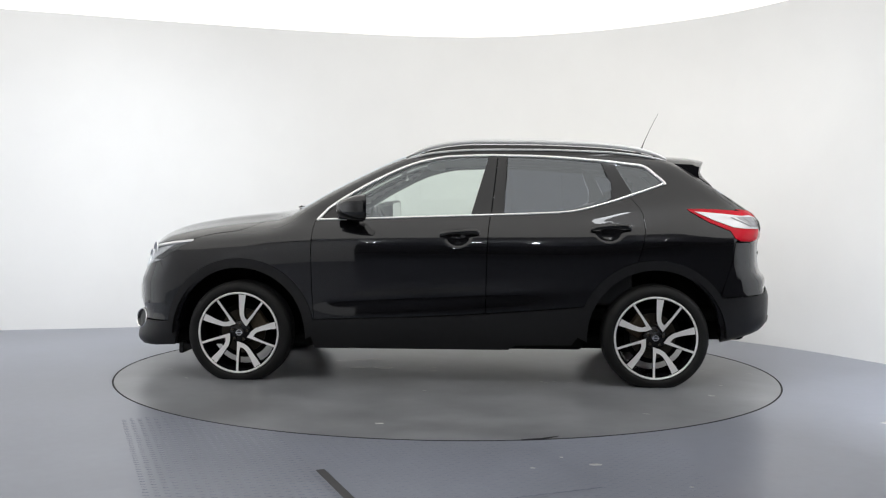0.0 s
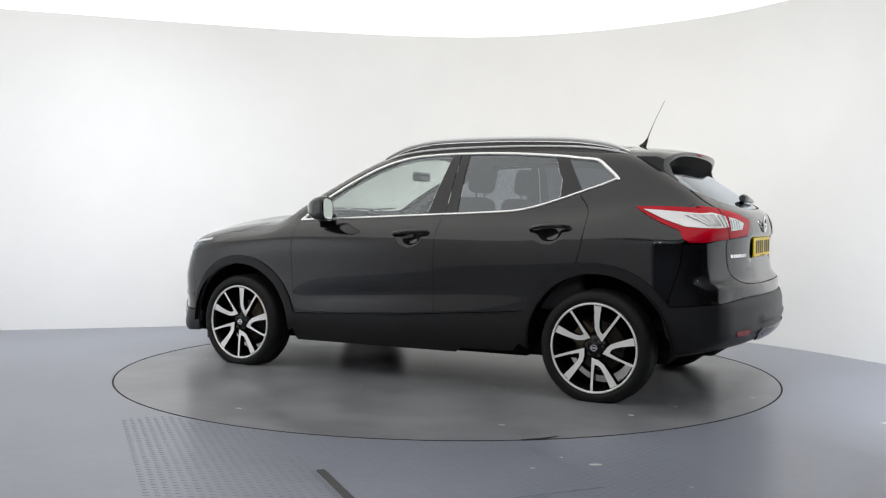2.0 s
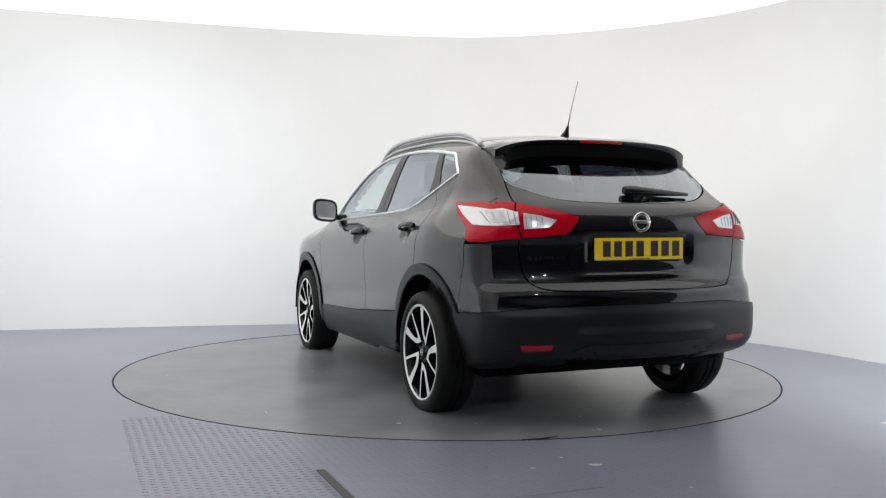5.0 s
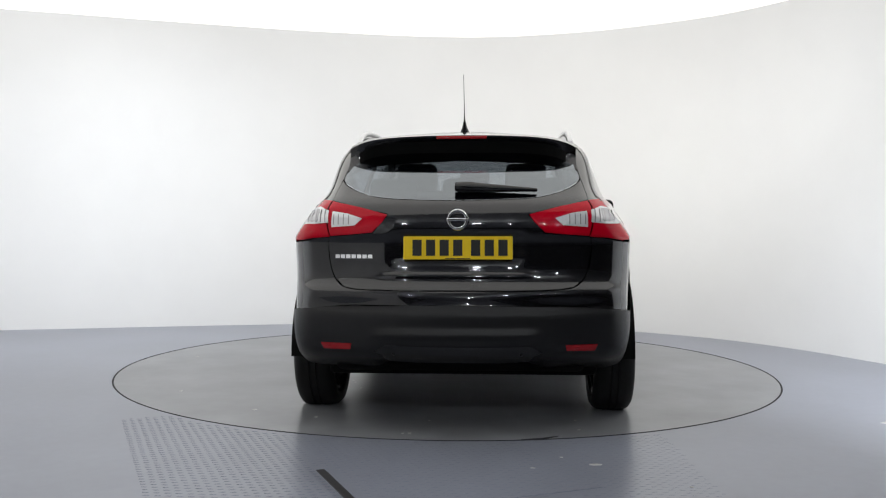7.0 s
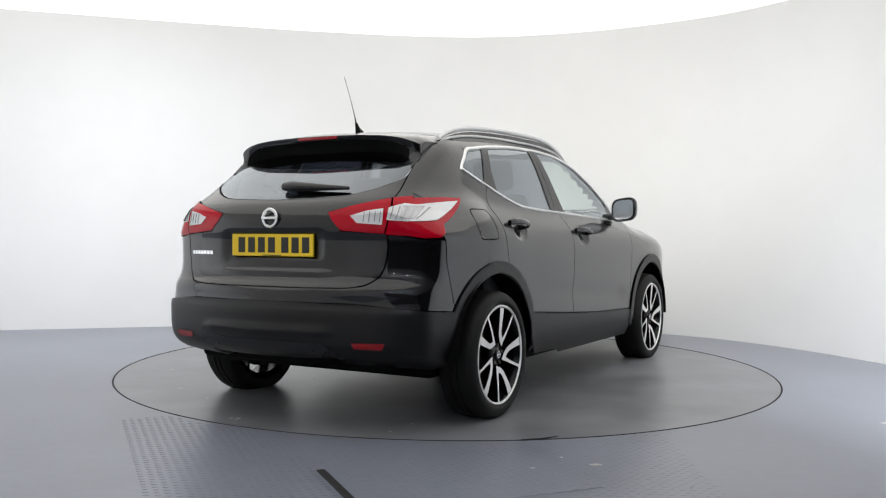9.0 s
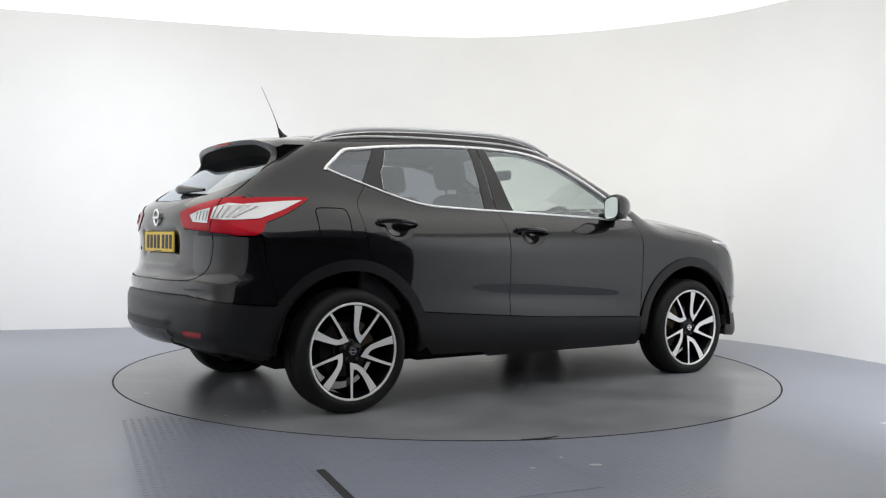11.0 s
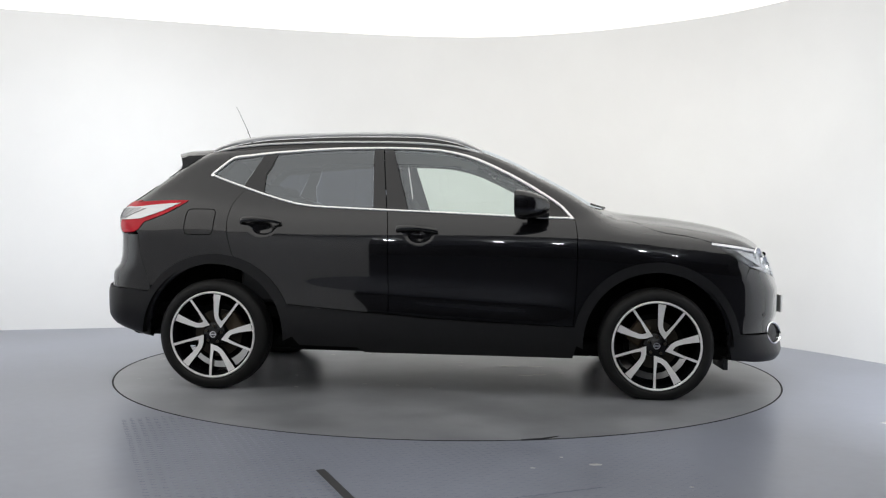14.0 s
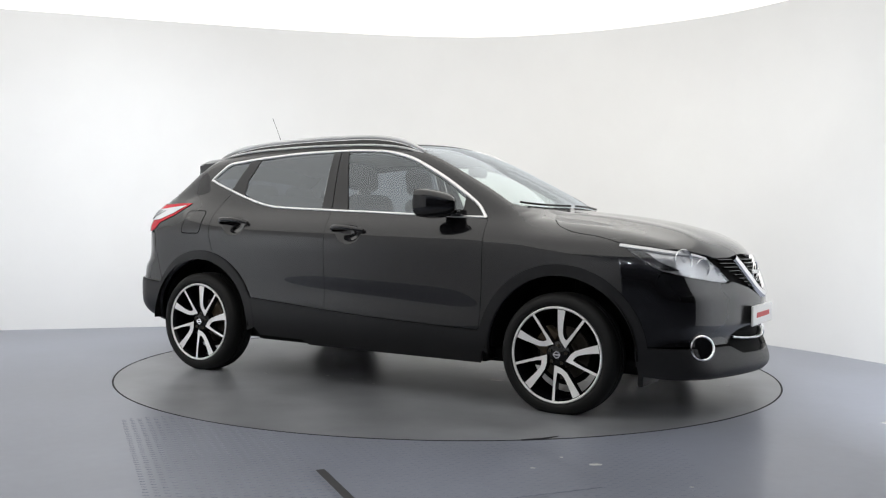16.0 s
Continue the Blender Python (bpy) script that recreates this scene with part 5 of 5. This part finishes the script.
    lathe(bm, [(0.06, -0.10), (0.075, -0.105), (0.08, -0.125), (0.145, -0.125), (0.145, -0.147), (0.08, -0.147)], 48)
    part("brake_disc", bm, STEEL, w, "worn steel brake disc")
    # added black disc: keeps the bright floor out of the spoke gaps
    bm = bmesh.new()
    lathe(bm, [(0.03, -0.165), (0.12, -0.170), (0.175, -0.160), (0.178, -0.150)], 40)
    part("dark_backing", bm, MATT, w, "black backing disc added to darken the spoke gaps")
    bm = bmesh.new()
    vs = box(bm, 0.07, 0.165, -0.165, -0.085, -0.07, 0.07, 0.015)
    bmesh.ops.rotate(bm, verts=bm.verts, cent=(0, 0, 0), matrix=Matrix.Rotation(radians(-145 if sx * s > 0 else -35), 3, "Y"))
    part("brake_caliper", bm, CALIPER, w, "brown cast brake caliper")
    return w


# ---- cabin ----
def seat(car, x, y, w, back):
    ob = new("seat")
    ob.parent = car
    bm = bmesh.new()
    box(bm, x - 0.25, x + 0.26, y - w / 2, y + w / 2, 0.52, 0.68, 0.05)
    part("cushion", bm, SEAT, ob)
    bm = bmesh.new()
    box(bm, -0.07, 0.07, -w / 2, w / 2, 0.0, 0.62, 0.055)
    for v in bm.verts:
        v.co.y *= 1 - 0.22 * max(0, v.co.z / 0.62) ** 2
    bmesh.ops.transform(bm, matrix=pose(x - 0.26, y, 0.60, 0, -16, 0), verts=bm.verts)
    part("backrest", bm, SEAT, ob)
    n = 1 if w < 0.8 else 3
    for k in range(n):
        yy = y if n == 1 else y + (k - 1) * 0.42
        bm = bmesh.new()
        box(bm, -0.05, 0.05, -0.135, 0.135, 0.0, back, 0.045)
        bmesh.ops.transform(bm, matrix=pose(x - 0.455, yy, 1.225 if n == 1 else 1.13, 0, -10, 0), verts=bm.verts)
        part("headrest", bm, SEAT, ob)
        for d in (-0.06, 0.06):
            bm = bmesh.new()
            tube(bm, [(x - 0.43, yy + d, 1.08), (x - 0.46, yy + d, 1.26 if n == 1 else 1.16)], 0.007, 6)
            part("headrest_post", bm, STEEL, ob)


def cabin(car):
    seat(car, 0.12, 0.36, 0.50, 0.19)
    seat(car, 0.12, -0.36, 0.50, 0.19)
    seat(car, -0.72, 0.0, 1.22, 0.14)
    bm = bmesh.new()
    box(bm, 0.55, 1.02, -0.70, 0.70, 0.62, 1.03, 0.07)
    for v in bm.verts:
        if v.co.z > 0.9:
            v.co.z += 0.05 * max(0, (v.co.x - 0.6)) - 0.02
    part("dashboard", bm, DASH, car, "dark grey dashboard")
    bm = bmesh.new()
    n = 36
    rows = []
    for i in range(n):
        a = 2 * math.pi * i / n
        rows.append([bm.verts.new((0.012 * math.cos(b), (0.185 + 0.014 * math.sin(b)) * math.cos(a), (0.185 + 0.014 * math.sin(b)) * math.sin(a))) for b in [2 * math.pi * j / 8 for j in range(8)]])
    for i in range(n):
        for j in range(8):
            bm.faces.new((rows[i][j], rows[i][(j + 1) % 8], rows[(i + 1) % n][(j + 1) % 8], rows[(i + 1) % n][j]))
    box(bm, -0.02, 0.02, -0.06, 0.06, -0.05, 0.05, 0.015)
    box(bm, -0.01, 0.01, -0.18, 0.18, -0.02, 0.02, 0.006)
    box(bm, -0.01, 0.01, -0.02, 0.02, -0.18, 0.0, 0.006)
    bmesh.ops.transform(bm, matrix=pose(0.50, -0.36, 0.965, 0, 24, 0), verts=bm.verts)
    part("steering_wheel", bm, DASH, car, "dark steering wheel")
    bm = bmesh.new()
    box(bm, 0.32, 0.36, -0.11, 0.11, 1.33, 1.40, 0.02)
    part("interior_mirror", bm, GLOSS, car)
    for s in (1, -1):
        bm = bmesh.new()
        box(bm, -1.2, 0.75, 0.70 * s - 0.04, 0.70 * s + 0.04, 0.5, 1.04, 0.03)
        part("door_lining", bm, DASH, car)
    bm = bmesh.new()
    box(bm, -1.75, 0.9, -0.70, 0.70, 0.40, 0.48, 0.02)
    box(bm, -1.85, -1.05, -0.58, 0.58, 0.48, 1.06, 0.05)
    part("cabin_floor", bm, MATT, car)


def build_car():
    car = new("car")
    inner_shell(car)
    for s in (1, -1):
        car_side(car, s)
    car_top(car)
    car_rear(car)
    car_front(car)
    wheel_house(car)
    mirrors(car)
    roof_things(car)
    underbody(car)
    cabin(car)
    for sx, s, z in ((1, 1, 0.321), (-1, 1, 0.314), (1, -1, 0.313), (-1, -1, 0.311)):
        wheel(car, sx, s, z)
    tagged(car, "glossy black crossover car with bright alloy wheels on the turntable", "car")
    return car


car = build_car()


# ---- small things on the floor ----
def flake(name, x, y, r, mat, label, turned_with=None, tall=0.003, seed=0, sx=1.0):
    """A thin irregular chip lying on the floor."""
    rnd = random.Random(seed)
    bm = bmesh.new()
    n = 9
    rad = [r * rnd.uniform(0.55, 1.1) for _ in range(n)]
    ring = [(rad[i] * sx * math.cos(2 * math.pi * i / n), rad[i] * 0.7 * math.sin(2 * math.pi * i / n)) for i in range(n)]
    low = [bm.verts.new((a, b, 0.0)) for a, b in ring]
    top = [bm.verts.new((a * 0.9, b * 0.9, tall)) for a, b in ring]
    bm.faces.new(top)
    for i in range(n):
        bm.faces.new((low[i - 1], low[i], top[i], top[i - 1]))
    ob = part(name, bm, mat, turned_with, label if turned_with else "", smooth=False)
    ob.location = (x, y, 0.0005)
    if not turned_with:
        tagged(ob, label, "debris", group="chips on the floor")
    return ob


# chips and grit that ride on the turntable, in its own frame; the wide ones are wet glints painted white
CHIPS = ((0.632, 0.10, 0.06), (0.443, 0.095, 0.07), (0.652, -0.26, 0.05), (0.541, -0.305, 0.05), (0.081, 0.201, 0.02), (-0.675, 0.599, 0.014), (-0.823, 0.564, 0.012), (-1.639, 0.932, 0.02), (-1.782, 0.565, 0.014), (-2.098, 0.044, 0.018), (-1.8, -0.027, 0.012), (1.879, 0.349, 0.014), (1.654, 0.677, 0.012), (0.801, -0.17, 0.02), (0.087, 0.959, 0.012), (-1.154, 1.516, 0.016), (0.241, 1.897, 0.02), (1.049, 0.007, 0.012), (-2.105, 0.078, 0.012), (-1.714, -0.777, 0.012), (-1.927, -0.779, 0.012), (-0.957, -0.515, 0.012), (-0.916, 0.469, 0.012), (-0.726, 0.535, 0.012), (-0.25, -0.799, 0.012), (-0.03, -0.871, 0.012), (-0.858, -0.943, 0.012), (-0.458, -0.781, 0.012), (-0.643, 0.562, 0.012), (0.092, 0.047, 0.012))
for k, (x, y, r) in enumerate(CHIPS):
    flake("pale_chip", x, y, r, DEBRIS, "pale thin chip, the wide ones painted wet glints", turntable, 0.0015, 100 + k, 1.2)
# chips on the still floor
for k, (x, y, r, w) in enumerate(((0.633, -2.633, 0.022, 1.4), (0.36, -2.70, 0.014, 1.0), (2.29, -1.73, 0.035, 1.5), (0.50, -2.52, 0.008, 1.2), (-4.0, 1.25, 0.01, 1.0), (0.95, -2.95, 0.008, 1.0))):
    flake("pale_chip", x, y, r, DEBRIS, "small white paper chip on the grey floor", None, 0.003, 10 + k, w)


def floor_slot():
    """A dark slot along the edge of a cover plate in the floor."""
    bm = bmesh.new()
    vs = box(bm, -0.018, 0.018, -0.62, 0.0, 0.0, 0.003, 0.001)
    bmesh.ops.transform(bm, matrix=pose(-0.512, -2.765, 0.0, 0, 0, 23), verts=bm.verts)
    tagged(part("floor_slot", bm, DARKMARK, smooth=False), "dark steel edge strip of a cover plate in the floor", "floor strip")
    bm = bmesh.new()
    box(bm, 0.024, 0.95, -0.62, 0.0, 0.0, 0.002, 0.0008)
    bmesh.ops.transform(bm, matrix=pose(-0.512, -2.765, 0.0, 0, 0, 23), verts=bm.verts)
    tagged(part("cover_plate", bm, FLOOR, smooth=False), "flat grey painted steel cover plate in the floor", "cover plate")
    bm = bmesh.new()
    tube(bm, [(0.35, -2.215, 0.004), (0.45, -2.19, 0.004), (0.53, -2.165, 0.012)], [0.004, 0.005, 0.002], 6)
    tagged(part("loose_seal", bm, DARKMARK), "loose end of black rubber seal at the turntable edge", "seal")


floor_slot()


def tread_relief():
    """Raised bars of the tread plate under the floor paint, before the turntable, set out along the cover plate."""
    verts, faces = [], []
    step = 0.038
    m = pose(-0.512, -2.765, 0.0, 0, 0, 23)
    a = radians(-16)
    c, s = math.cos(a), math.sin(a)
    for i in range(-44, 52):
        for j in range(-50, 34):
            qx, qy = i * step, j * step + (step / 2 if i % 2 else 0)
            q = m @ Vector((qx, qy, 0))
            if math.hypot(q.x, q.y) < TABLE_R + 0.05 or q.y < -4.1 or qx < -0.72 or q.x > 1.05 or q.y > -1.75:
                continue
            plate = -0.06 < qx < 1.0 and -0.66 < qy < 0.04
            h = 0.0015 if qx < -0.03 else 0.0007
            base = 0.002 if plate else 0.0
            if -0.03 <= qx < 0.045 and plate:
                continue
            k = len(verts)
            for u, v, z in ((-0.014, 0, 0), (0, -0.0055, 0), (0.014, 0, 0), (0, 0.0055, 0), (-0.007, 0, h), (0.007, 0, h)):
                w = m @ Vector((qx + u * c - v * s, qy + u * s + v * c, 0))
                verts.append((w.x, w.y, base + z))
            faces += [(k, k + 1, k + 5, k + 4), (k + 1, k + 2, k + 5), (k + 2, k + 3, k + 4, k + 5), (k + 3, k, k + 4)]
    tagged(mesh_object("tread_bars", verts, faces, FLOOR), "raised bars of painted tread plate on the floor", "tread plate", kind="stuff")


tread_relief()


def car_pose(t):
    return pose(0, 0, 0, 0, 0, TURN_START + TURN_RATE * t) @ pose(-0.021, -0.189, 0, ROLL, -PITCH, 0)


def motions():
    times = [0.5 * k for k in range(33)]
    walk(car, [(t, car_pose(t)) for t in times])
    walk(turntable, [(t, pose(0, 0, 0, 0, 0, TURN_START + TURN_RATE * t)) for t in times])


motions()
